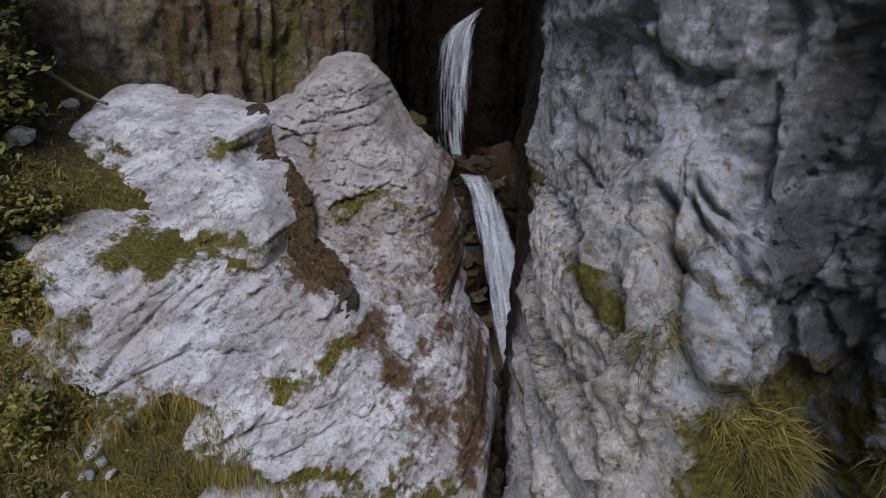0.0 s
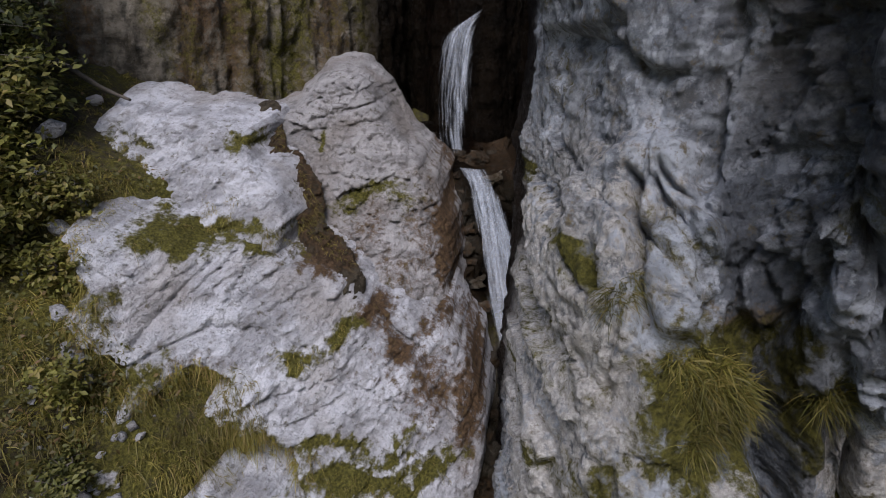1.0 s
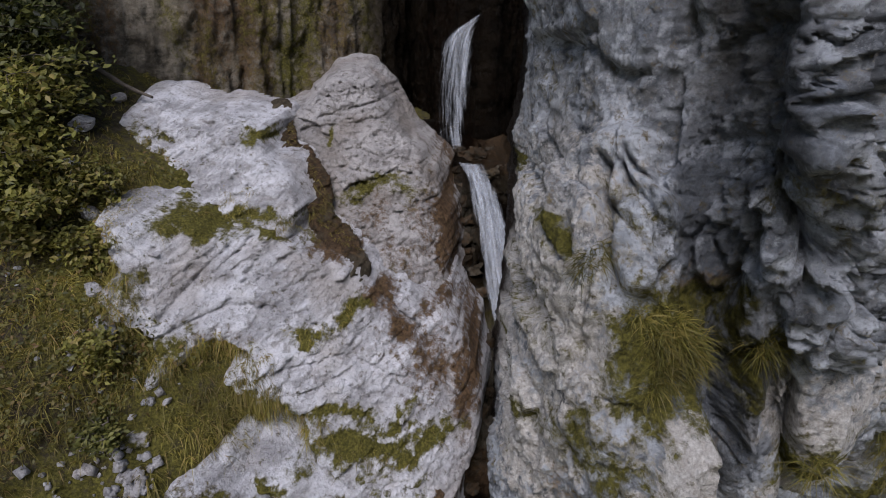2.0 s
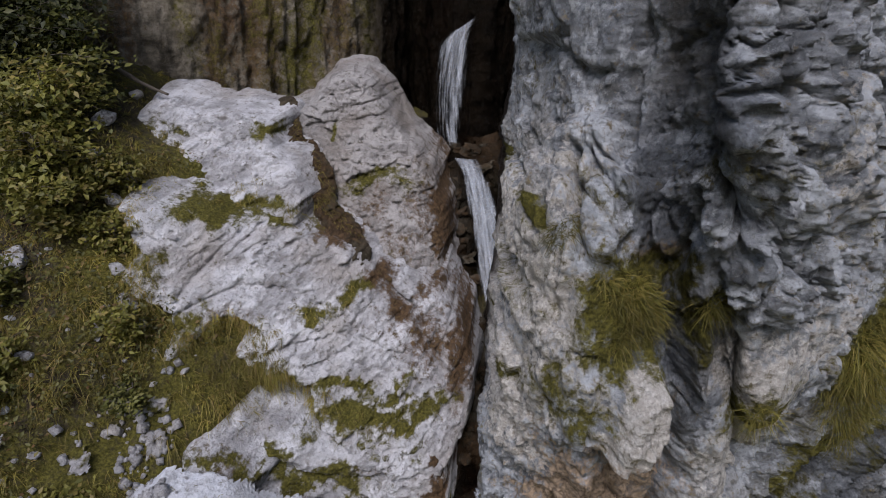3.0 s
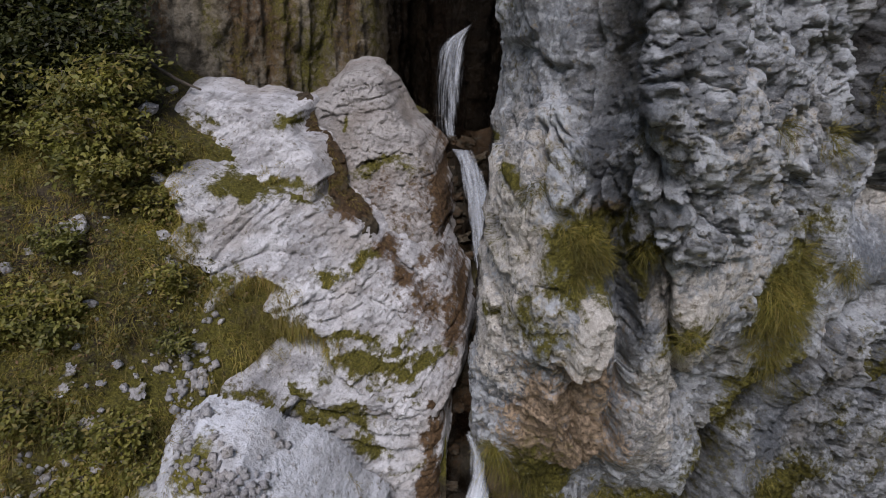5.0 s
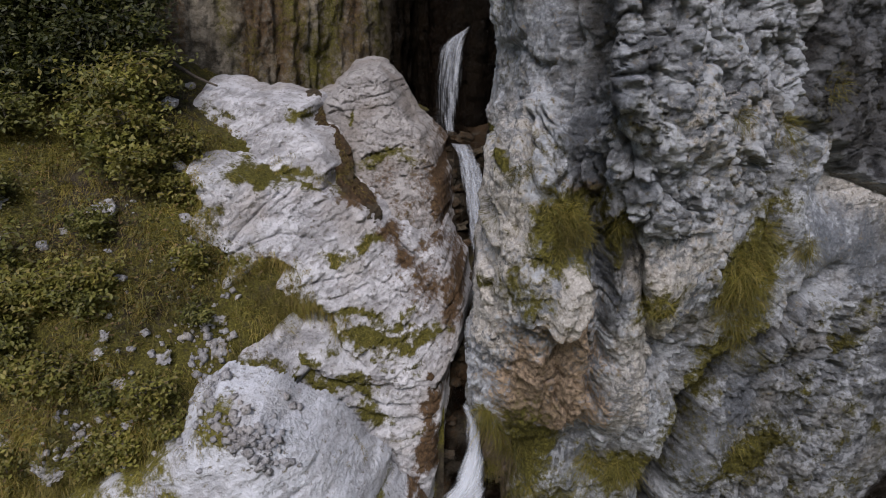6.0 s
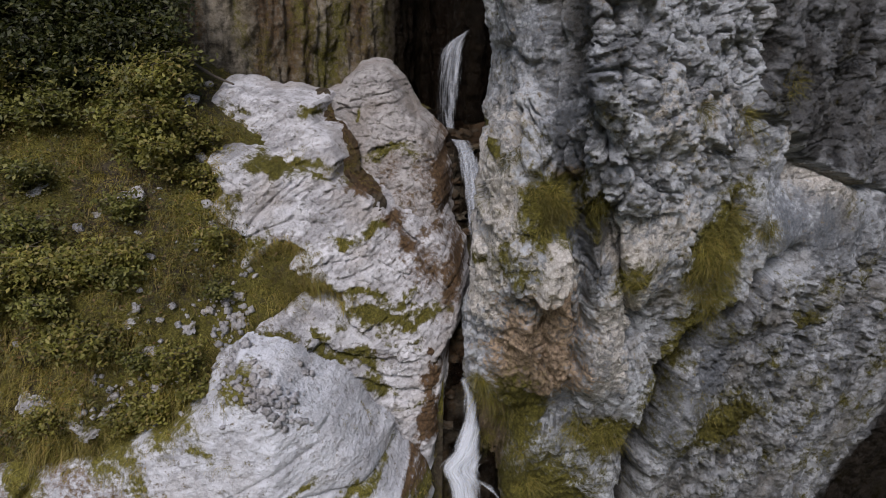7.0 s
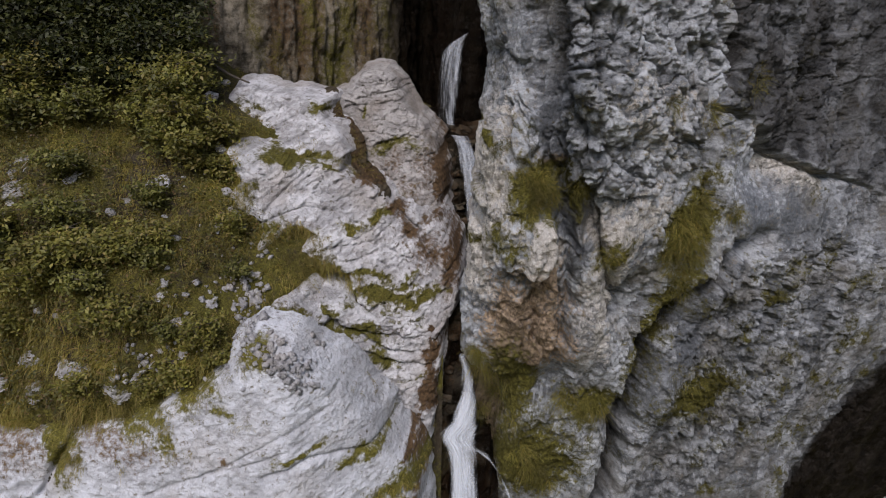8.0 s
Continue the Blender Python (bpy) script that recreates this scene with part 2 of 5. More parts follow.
def line_dist(x, z, pts):
    """Distance to a broken line."""
    d = np.full(np.shape(x), 1e9)
    for (ax, az), (bx, bz) in zip(pts[:-1], pts[1:]):
        ex, ez = bx - ax, bz - az
        t = np.clip(((x - ax) * ex + (z - az) * ez) / (ex * ex + ez * ez), 0, 1)
        d = np.minimum(d, np.hypot(x - ax - t * ex, z - az - t * ez))
    return d


def crack(x, z, pts, width, depth):
    """A cut along a broken line, sharp at the bottom."""
    return -depth * np.exp(-((line_dist(x, z, pts) / width) ** 1.3))


def roof(x, z, pts, height, reach, under=0.25):
    """A bulge whose lower edge is a line across: proud above it, cut back below it."""
    px, pz = np.array(pts).T
    line = np.interp(x, px, pz)
    window = smooth(x, px[0] - 0.15, px[0] + 0.1) * (1 - smooth(x, px[-1] - 0.1, px[-1] + 0.2))
    above = smooth(z - line, -0.012, 0.02) * np.exp(-np.clip(z - line, 0, None) / reach)
    below = (1 - smooth(z - line, -0.012, 0.02)) * np.exp(-np.clip(line - z, 0, None) / 0.2)
    return window * (height * above - under * height * below)


def ledge(x, z, pts, height, reach, cut=0.05, edge=0.02):
    """A broken edge: the rock to the left of the line's way stands proud and falls back over reach, with a groove along the right."""
    side = np.full(np.shape(x), 1.0)
    near, ends = np.full(np.shape(x), 1e9), np.ones(np.shape(x))
    for k, ((ax, az), (bx, bz)) in enumerate(zip(pts[:-1], pts[1:])):
        ex, ez = bx - ax, bz - az
        t = ((x - ax) * ex + (z - az) * ez) / (ex * ex + ez * ez)
        c = np.clip(t, 0, 1)
        d = np.hypot(x - ax - c * ex, z - az - c * ez)
        closer = d < near
        near = np.where(closer, d, near)
        side = np.where(closer, np.sign((z - az) * ex - (x - ax) * ez), side)
        over = np.hypot(ex, ez) * np.maximum(np.where(k == 0, -t, 0), np.where(k == len(pts) - 2, t - 1, 0))
        ends = np.where(closer, 1 - smooth(over, 0.0, 0.12), ends)
    w = near * side
    return ends * (height * smooth(w, -edge, edge) * np.exp(-np.clip(w, 0, None) / reach) - cut * np.exp(-np.clip(-w, 0, None) / 0.06) * (w < edge))


def plate(x, z, outline, height, edge=0.05):
    """A piece of rock that stands proud inside an outline."""
    return height * smooth(inside(x, z, outline), -edge * 0.3, edge)


def pushes(x, z, rows):
    """Broad swellings and hollows: rows of centre, half sizes and amount."""
    return sum(a * np.exp(-(((x - cx) / rx) ** 2 + ((z - cz) / rz) ** 2)) for cx, cz, rx, rz, a in rows)


def bump(x, z, cx, cz, rx, rz, height):
    q = ((x - cx) / rx) ** 2 + ((z - cz) / rz) ** 2
    return height * np.sqrt(np.clip(1 - q, 0, 1))


def slab(name, outline, base, step, rim, depth, relief, seed, material, label, bulge=0.0, marks=None, dip=20.0, block=0.5, lines=(), drop=0.13, margin=0.0, category="rock"):
    """A rock whose face follows base(x, z), cut to an outline with rounded, ragged edges, and with sides that run back into the slope."""
    o = np.array(outline)
    x, z = np.meshgrid(np.arange(o[:, 0].min() - 0.4, o[:, 0].max() + 0.4, step), np.arange(o[:, 1].min() - 0.4, o[:, 1].max() + 0.4, step))
    flat = np.stack([x, z, x * 0], -1)
    d = inside(x, z + drop, outline) - margin + 0.06 * fbm(flat * 2.2, 3, seed) + 0.012 * fbm(flat * 9, 2, seed + 7)
    c, s = math.cos(radians(dip)), math.sin(radians(dip))
    u, v = x * c + z * s, -x * s + z * c
    wob = 0.16 * fbm(flat * 1.3, 4, seed + 3)
    f1, e1, r1 = facets(u / block * 0.6 + wob, v / block * 1.5 + wob, seed + 1, 1.0)
    f2, e2, r2 = facets(u / block * 2.2 + 1.6 * wob, v / block * 4.4 - wob, seed + 2, 1.0)
    f3, e3, r3 = facets(u / block * 6 + 2 * wob, v / block * 10 - 2 * wob, seed + 12, 0.9)
    patchy = smooth(fbm(flat * 1.1, 3, seed + 9), -0.35, 0.45)
    beds = ridged(np.stack([u * 0.8 + 0.3 * wob, v * 4.0, x * 0], -1), 5, seed + 5)
    fine = fbm(flat * 7, 5, seed + 6, 0.6)
    y = base(x, z) - bulge * (1 - np.exp(-np.clip(d, 0, None) / 0.5))
    chips = broken(u / block * 5, v / block * 9, seed + 21)
    y = y - relief * (0.42 * f1 * (0.4 + 0.6 * patchy) + 0.34 * f2 * (0.4 + 0.6 * patchy) + 0.2 * f3 + 0.2 * chips + 0.12 * beds + 0.45 * fbm(flat * 0.8, 2, seed + 4) + 0.16 * fine + 0.09 * ridged(np.stack([u * 9, v * 15, x * 0], -1), 3, seed + 22))
    y = y + relief * patchy * (0.45 * np.exp(-((e1 / 0.035) ** 2)) * smooth(r1, 0.3, 0.6) + 0.16 * np.exp(-((e2 / 0.06) ** 2)) * (r2 > 0.45))
    jitter = 0.05 * fbm(flat * 3.1, 3, seed + 8)
    for pts, width, cut in lines:
        y = y - crack(x + jitter, z + jitter * 0.7, pts, width, cut)
    dd = np.clip(d, 0, rim)
    y = y + (rim - np.sqrt(np.clip(rim**2 - (rim - dd) ** 2, 0, None))) * 0.9
    y = y + np.clip(-d / 0.22, 0, 1.2) * depth
    # the back edge lies on one even line
    gz, gx = np.gradient(d, step)
    size = np.maximum(np.hypot(gx, gz), 0.5)
    pull = np.where(d < -0.24, np.clip(-0.24 - d, 0, 2 * step), 0) / size**2
    pts = np.stack([x + gx * pull, y, z + gz * pull], -1)
    given = {"moss": x * 0, "rust": x * 0, "wet": x * 0, "tone": 0.5 * r1 + 0.3 * r2 + 0.2 * r3}
    given.update({k: blobs(x, z, rows) for k, rows in (marks or {}).items()})
    me = grid_mesh(name, pts, d > -0.24 - 1.6 * step, given, False)
    return thing(name, me, material, label, category)


def cliff(name, levels, heights, step, low, high, relief, block, seed, material, label, marks=None, shape=None, kind="structure", near=None, calm_at=()):
    p, n = loft(levels, heights, step, low, high, near)
    x, y, z = p[..., 0], p[..., 1], p[..., 2]
    run = np.cumsum(np.r_[0, np.hypot(*np.diff(p[len(p) // 2, :, :2], axis=0).T)])[None, :] + 0 * z
    wob = 0.12 * fbm(p * 0.9, 3, seed + 3)
    wu = run + 0.10 * shards(run * 2.1, z * 1.4, seed + 40) + 0.05 * shards(run * 6, z * 5, seed + 42) + 0.4 * wob
    wz = z + 0.14 * shards(run * 1.9, z * 1.5, seed + 41) + 0.06 * shards(run * 6, z * 5, seed + 43) + 0.4 * wob
    f1, e1, r1 = facets(wu / block * 1.4, wz / block * 0.8, seed + 1, 0.9)
    f2, e2, r2 = facets(wu / block * 3.8, wz / block * 2.3, seed + 2, 0.9)
    f3, e3, r3 = facets(wu / block * 9, wz / block * 5.5, seed + 12, 0.8)
    patchy = smooth(fbm(p * 0.8, 3, seed + 9), -0.4, 0.5)
    calm = smooth(fbm(p * 1.1 + 9, 3, seed + 13), -0.2, 0.5)
    big, mid, small, tiny = broken(wu * 1.0, z * 0.7, seed + 14), broken(run * 2.6, z * 1.7, seed + 15), broken(run * 6.4, z * 4.3, seed + 16), broken(run * 13, z * 9.5, seed + 17, 0.4)
    joint, bed = broken(wu * 2.1, z * 0.6, seed + 18), broken(wu * 0.7, z * 2.4, seed + 19)
    d = relief * (0.36 * f1 * patchy + 0.16 * f2 * (0.25 + 0.75 * calm) + 0.16 * f3 + 0.9 * big + 0.6 * mid + 0.42 * small + 0.2 * tiny + 0.3 * fbm(p * 0.7, 2, seed + 4) + 0.04 * fbm(p * 6, 4, seed + 6, 0.6))
    steps = terrace(broken(wu * 1.5 + 0.3 * z, z * 0.75, seed + 44) + 0.45 * broken(wu * 4.1, z * 2.3, seed + 45), 7, 0.07)
    d = d + relief * (0.75 * steps + 0.08 * ridged(p * np.array([5.0, 5.0, 3.2]), 4, seed + 46) + 0.09 * ridged(p * np.array([13.0, 13.0, 8.0]), 3, seed + 47))
    d = d + relief * (0.22 * patchy * (joint > 0.02) + 0.2 * calm * (bed > 0))
    d = d - relief * (0.38 * patchy * np.exp(-np.abs(joint - 0.02) / 0.045) + 0.2 * calm * np.exp(-np.abs(bed) / 0.04))
    d = d * (1 - 0.75 * blobs(x, z, calm_at))
    given = {"moss": x * 0, "rust": x * 0, "wet": x * 0, "bare": x * 0, "patina": x * 0, "tone": 0.36 * r1 + 0.32 * r2 + 0.32 * r3 + 0.5 * mid}
    if shape:
        d = d + shape(x, y, z, run, given)
    given.update({k: np.maximum(given[k], blobs(x, z, rows)) for k, rows in (marks or {}).items()})
    me = grid_mesh(name, p + n * d[..., None], None, given, False)
    return thing(name, me, material, label, "cliff", kind=kind)


def right_shape(x, y, z, run, given):
    """The pillars, clefts, roofs and flakes of the right-hand cliff, and where it is wet, mossy, stained or painted
    with shade.
    """
    front = 1 - smooth(y, -3.6, -2.6)
    p = np.stack([x, z, run * 0], -1)
    jx, jz = x + 0.045 * fbm(p * 2.7, 5, 201, 0.6), z + 0.045 * fbm(p * 2.7 + 40, 5, 202, 0.6)
    d = pushes(x, z, [(2.4, 5.4, 0.8, 0.9, 0.26), (2.1, 4.25, 0.35, 0.35, 0.08), (2.6, 3.1, 0.4, 0.5, 0.17), (3.1, 1.9, 0.45, 0.6, -0.35), (2.3, 0.3, 1.0, 0.9, -0.5), (4.55, 2.4, 0.5, 0.5, 0.4),
                      (4.0, 0.0, 0.5, 0.7, 0.3), (5.4, 4.1, 0.6, 0.5, -0.4), (0.76, 4.0, 0.25, 0.3, -0.2), (1.3, 3.2, 0.3, 0.4, 0.14), (1.6, 5.6, 0.1, 1.2, -0.1), (0.52, 3.0, 0.25, 1.1, -0.15), (0.6, 4.3, 0.12, 0.4, -0.06)])
    # the smooth wall above the knob, with a block overhanging in it
    d = d + plate(jx, jz, [(0.99, 6.9), (1.0, 5.9), (1.08, 5.78), (1.2, 5.73), (1.33, 5.78), (1.37, 6.0), (1.37, 6.9)], 0.09, 0.05)
    d = d + crack(jx, jz, [(1.0, 5.9), (1.08, 5.76), (1.2, 5.71), (1.33, 5.76)], 0.03, 0.08)
    d = d + crack(jx, jz, [(0.95, 5.95), (0.95, 5.6), (0.97, 5.35)], 0.03, 0.09)
    d = d + crack(jx, jz, [(1.4, 6.9), (1.42, 6.05), (1.45, 5.82), (1.47, 5.54), (1.47, 5.22)], 0.055, 0.26)
    # the knob and its flakes
    d = d + plate(jx, jz, [(0.5, 4.45), (0.7, 4.72), (0.86, 4.86), (0.9, 5.09), (0.98, 5.21), (1.1, 5.4), (1.28, 5.44), (1.4, 5.38), (1.42, 5.24), (1.48, 5.1), (1.55, 5.04), (1.56, 4.72), (1.44, 4.57), (1.4, 4.4), (1.22, 4.42), (1.0, 4.1), (0.8, 3.7), (0.5, 3.7)], 0.13, 0.07)
    d = d + crack(jx, jz, [(1.15, 5.19), (1.165, 5.07), (1.18, 4.87), (1.21, 4.8)], 0.026, 0.24)
    d = d + crack(jx, jz, [(1.27, 5.17), (1.31, 5.04), (1.26, 4.9), (1.21, 4.8), (1.19, 4.62), (1.21, 4.47)], 0.022, 0.18)
    d = d + crack(jx, jz, [(1.3, 5.24), (1.36, 5.14), (1.45, 5.08), (1.54, 5.04)], 0.022, 0.16)
    d = d + ledge(jx, jz, [(1.02, 4.66), (0.93, 4.42), (0.82, 4.27), (0.74, 4.08), (0.62, 3.9)], 0.08, 0.3, 0.1)
    d = d + ledge(jx, jz, [(1.42, 4.45), (1.38, 4.72), (1.33, 4.98)], 0.06, 0.16, 0.1)
    d = d + bump(x, z, 1.48, 4.95, 0.1, 0.15, 0.1)
    # the deep groove between the knob and the block pillar
    d = d + crack(jx, jz, [(1.58, 6.6), (1.6, 5.93), (1.63, 5.5), (1.68, 4.9), (1.76, 4.4), (1.9, 3.6), (2.02, 2.9), (2.12, 2.2), (2.14, 1.3)], 0.085, 0.3)
    cave = smooth(x, 1.58, 1.66) * (1 - smooth(x, 1.8, 1.9))
    d = d + cave * (crack(y, z, [(-5.68, 5.55), (-5.8, 5.3), (-5.88, 5.05), (-5.85, 4.75)], 0.06, 0.4) + crack(y, z, [(-5.75, 6.3), (-5.9, 5.9), (-6.05, 5.6)], 0.04, 0.25))
    d = d + crack(jx, jz, [(1.74, 5.4), (1.84, 5.2), (1.95, 5.05), (2.04, 4.88)], 0.05, 0.34)
    d = d + ledge(jx, jz, [(2.35, 4.7), (2.1, 4.92), (1.86, 5.1), (1.72, 5.3)], 0.0, 0.3, 0.12)
    d = d + plate(jx, jz, [(1.66, 5.72), (1.66, 5.36), (1.76, 5.1), (1.84, 5.16), (1.84, 5.5), (1.76, 5.75)], 0.1, 0.04)
    # lower end of the block pillar and the smooth face under it
    d = d + ledge(jx, jz, [(2.05, 4.55), (2.2, 4.3), (2.32, 4.1), (2.62, 4.03), (3.0, 3.98), (3.25, 4.05)], 0.06, 0.4, 0.1)
    d = d + ledge(jx, jz, [(3.2, 2.0), (2.85, 2.2), (2.6, 2.9), (2.28, 3.6), (2.25, 4.05)], 0.0, 0.3, 0.18)
    d = d + crack(jx, jz, [(2.2, 4.2), (2.22, 3.6), (2.55, 2.95), (2.8, 2.3)], 0.07, 0.25)
    d = d + plate(jx, jz, [(1.98, 3.95), (1.95, 3.7), (2.08, 3.3), (2.16, 3.35), (2.2, 3.7), (2.12, 3.95)], 0.12, 0.05)
    d = d + crack(jx, jz, [(3.3, 2.5), (3.1, 2.2), (3.05, 1.9)], 0.05, 0.22)
    # pale nose under the grass and the brown face below it
    nose = plate(jx, jz, [(1.68, 3.75), (1.7, 3.3), (1.62, 3.02), (1.42, 2.86), (1.3, 3.05), (1.3, 3.3), (1.36, 3.75)], 0.3, 0.09)
    d = d + nose
    d = d + ledge(jx, jz, [(1.0, 3.0), (1.2, 2.75), (1.42, 2.68), (1.68, 2.9), (1.78, 3.4)], 0.06, 0.4, 0.14)
    d = d + ledge(jx, jz, [(1.98, 0.8), (2.0, 1.6), (1.92, 2.4), (1.82, 3.0), (1.76, 3.6)], 0.16, 0.5, 0.22)
    d = d + bump(x, z, 2.6, 1.0, 0.42, 1.2, 0.2)
    d = d + crack(jx, jz, [(1.5, 2.5), (1.62, 1.9), (1.6, 1.3)], 0.04, 0.12)
    # the diagonal cleft, with the right-hand wall proud of it
    d = d + crack(jx, jz, [(4.3, 7.6), (4.25, 6.6), (4.4, 5.7), (4.18, 5.24), (4.2, 4.67), (4.15, 4.2), (4.22, 3.9), (4.3, 3.5)], 0.1, 0.5)
    d = d + crack(jx, jz, [(5.6, 2.85), (4.9, 2.78), (4.5, 2.35), (4.1, 1.75), (3.8, 1.1), (3.65, 0.2), (3.55, -0.8), (3.6, -2.0), (3.5, -3.4)], 0.13, 1.0)
    d = d + ledge(jx, jz, [(5.6, 2.8), (4.9, 2.72), (4.5, 2.3), (4.12, 1.7), (3.85, 1.1), (3.7, 0.2), (3.6, -0.8), (3.65, -2.0), (3.55, -3.4)], 0.16, 0.7, 0.1)
    d = d + crack(jx, jz, [(5.3, 2.9), (4.9, 2.0), (4.5, 1.2)], 0.05, 0.15)
    d = d + roof(jx, jz, [(4.15, 5.25), (4.83, 4.95), (5.56, 4.42), (6.36, 4.01), (7.37, 3.75), (8.43, 3.4)], 0.14, 0.7, 0.2) * (0.7 + 0.8 * fbm(p * 1.7, 3, 236))
    d = d + crack(jx, jz, [(4.15, 5.22), (4.83, 4.92), (5.2, 4.6), (5.56, 4.39), (6.36, 3.98), (7.37, 3.72), (8.43, 3.37), (9.2, 2.4)], 0.035, 0.2) * smooth(fbm(p * 1.3, 3, 237), -0.5, 0.2)
    d = d + roof(jx, jz, [(3.3, 4.9), (3.7, 4.75), (4.05, 4.95)], 0.14, 0.3)
    # close-set blocks high on the right, pits low on the right
    blocky = smooth(jx, 1.68, 1.85) * smooth(jz - np.interp(x, [1.6, 2.3, 3.2, 4.2], [4.9, 4.1, 4.0, 4.2]), -0.25, 0.35) * (1 - 0.6 * smooth(x, 4.1, 4.6))
    bu, bv = x + 0.08 * shards(x * 3.3, z * 2.5, 231) + 0.04 * shards(x * 9, z * 7, 232), z + 0.1 * shards(x * 3.1 + 5, z * 2.5, 233) + 0.05 * shards(x * 9 + 3, z * 7, 234)
    f3, e3, r3 = facets(bu * 4.2 + 0.5 * bv, bv * 2.5 - 0.5 * bu, 203, 0.85)
    f4, e4, r4 = facets(bu * 10 + 2 * bv, bv * 5.6 - bu, 204, 0.8)
    f8, e8, r8 = facets(bu * 1.9 + 0.4 * bv, bv * 1.1, 224, 0.7)
    gap, gap2 = np.exp(-((e3 / 0.07) ** 2)) * (r3 > 0.42), np.exp(-((e8 / 0.05) ** 2)) * (r8 > 0.4)
    d = d + blocky * (0.13 * f8 + 0.10 * f3 + 0.05 * f4 - 0.10 * gap - 0.18 * gap2 - 0.04 * np.exp(-((e4 / 0.13) ** 2)) * (r4 > 0.5))
    given["tone"] = given["tone"] * (1 - 0.7 * blocky) + 0.7 * blocky * (0.5 * r3 + 0.5 * r4)
    pits = smooth(x, 3.9, 4.8) * (1 - smooth(z, 2.5, 2.9))
    f5, e5, r5 = facets(jx * 7, jz * 7, 205, 0.7)
    f9, e9, r9 = facets(jx * 3.2 + 0.6 * jz, jz * 3.2, 235, 1.1)
    d = d + pits * (0.04 * f5 + 0.12 * f9 - 0.1 * (r5 > 0.78) * smooth(e5, 0, 0.4) - 0.06 * np.exp(-((e9 / 0.05) ** 2)))
    f6, e6, r6 = facets(bu * 3.4 + 0.5 * bv, bv * 1.5, 208, 0.9)
    face = blobs(x, z, [(1.2, 6.1, 0.25, 0.7, 0, 1.0), (2.75, 3.2, 0.45, 0.8, 20, 1.0), (5.9, 3.4, 1.6, 0.5, -14, 1.0), (2.55, 1.2, 0.3, 1.0, 0, 0.9), (1.62, 5.4, 0.1, 0.9, 0, 1.0)])
    rough = smooth(fbm(p * 1.4, 3, 210), -0.3, 0.5) * (1 - 0.7 * pits) * (1 - 0.8 * face)
    f7, e7, _ = facets(bu * 8 + bv, bv * 6, 209, 0.8)
    d = d + (0.08 * f6 - 0.07 * np.exp(-((e6 / 0.03) ** 2)) * (r6 > 0.6)) * (1 - 0.6 * pits) * (1 - 0.75 * face) + rough * 0.04 * f7
    # upright slabs and joints on the side that turns towards the knob
    turned = smooth(x, 1.5, 1.58) * (1 - smooth(x, 1.78, 1.88)) * smooth(z, 4.0, 4.4)
    yw, zw = y + 0.06 * shards(y * 5, z * 2, 241), z + 0.1 * shards(y * 4, z * 2, 242)
    fa, ea, ra = facets(yw * 5.5, zw * 1.6, 243, 0.8)
    fb, eb, rb = facets(yw * 13, zw * 4.5, 244, 0.9)
    d = d + turned * (0.11 * fa + 0.04 * fb - 0.1 * np.exp(-((ea / 0.06) ** 2)) * (ra > 0.3))
    given["tone"] = given["tone"] * (1 - 0.6 * turned) + 0.6 * turned * (0.6 * ra + 0.4 * rb)
    flow = ridged(np.stack([jx * 4.0, jz * 0.7, run * 0], -1), 4, 206)
    d = d + 0.025 * flow * (1 - blocky)
    # inside the gorge: wet rock, with the gorge's shade painted into it
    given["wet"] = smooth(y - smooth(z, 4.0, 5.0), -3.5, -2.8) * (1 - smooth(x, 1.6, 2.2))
    streaks = smooth(fbm(np.stack([jx * 3.2, jz * 0.45, run * 0], -1), 4, 222), -0.25, 0.45)
    # streaked dark stain above the roof; far right painted darker, lens falloff included
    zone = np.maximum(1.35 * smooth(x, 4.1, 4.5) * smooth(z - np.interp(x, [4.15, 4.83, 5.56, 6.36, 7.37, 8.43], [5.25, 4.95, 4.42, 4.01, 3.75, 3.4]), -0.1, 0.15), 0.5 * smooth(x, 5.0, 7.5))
    # low on the right: dark lichen plus the overhang's shade, put into the colour
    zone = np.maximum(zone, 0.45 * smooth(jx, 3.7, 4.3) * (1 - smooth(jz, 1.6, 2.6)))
    # recessed side by the knob: darker rock, with the recess's shade painted over it
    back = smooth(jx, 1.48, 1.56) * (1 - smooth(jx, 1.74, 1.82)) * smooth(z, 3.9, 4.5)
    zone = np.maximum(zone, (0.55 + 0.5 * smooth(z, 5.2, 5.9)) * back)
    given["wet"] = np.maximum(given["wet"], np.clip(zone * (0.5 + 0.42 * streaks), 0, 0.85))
    # blue-grey patina in the grooves and down the walls, broken into streaks; painted shade too in the recess and under
    # the overhang
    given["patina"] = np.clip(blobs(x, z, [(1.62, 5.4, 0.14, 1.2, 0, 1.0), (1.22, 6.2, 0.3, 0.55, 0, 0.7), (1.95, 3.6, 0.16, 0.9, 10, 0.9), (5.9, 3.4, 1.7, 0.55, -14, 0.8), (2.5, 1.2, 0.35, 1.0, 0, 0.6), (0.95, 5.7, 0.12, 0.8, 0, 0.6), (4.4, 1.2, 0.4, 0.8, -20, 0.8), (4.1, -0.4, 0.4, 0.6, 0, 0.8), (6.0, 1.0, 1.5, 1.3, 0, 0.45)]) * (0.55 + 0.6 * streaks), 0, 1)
    # water stain along the cleft, with the cleft's deep shadow painted in
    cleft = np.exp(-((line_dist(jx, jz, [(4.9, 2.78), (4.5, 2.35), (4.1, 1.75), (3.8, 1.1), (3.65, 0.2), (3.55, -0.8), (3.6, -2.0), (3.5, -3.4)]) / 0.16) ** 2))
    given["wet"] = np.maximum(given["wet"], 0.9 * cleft)
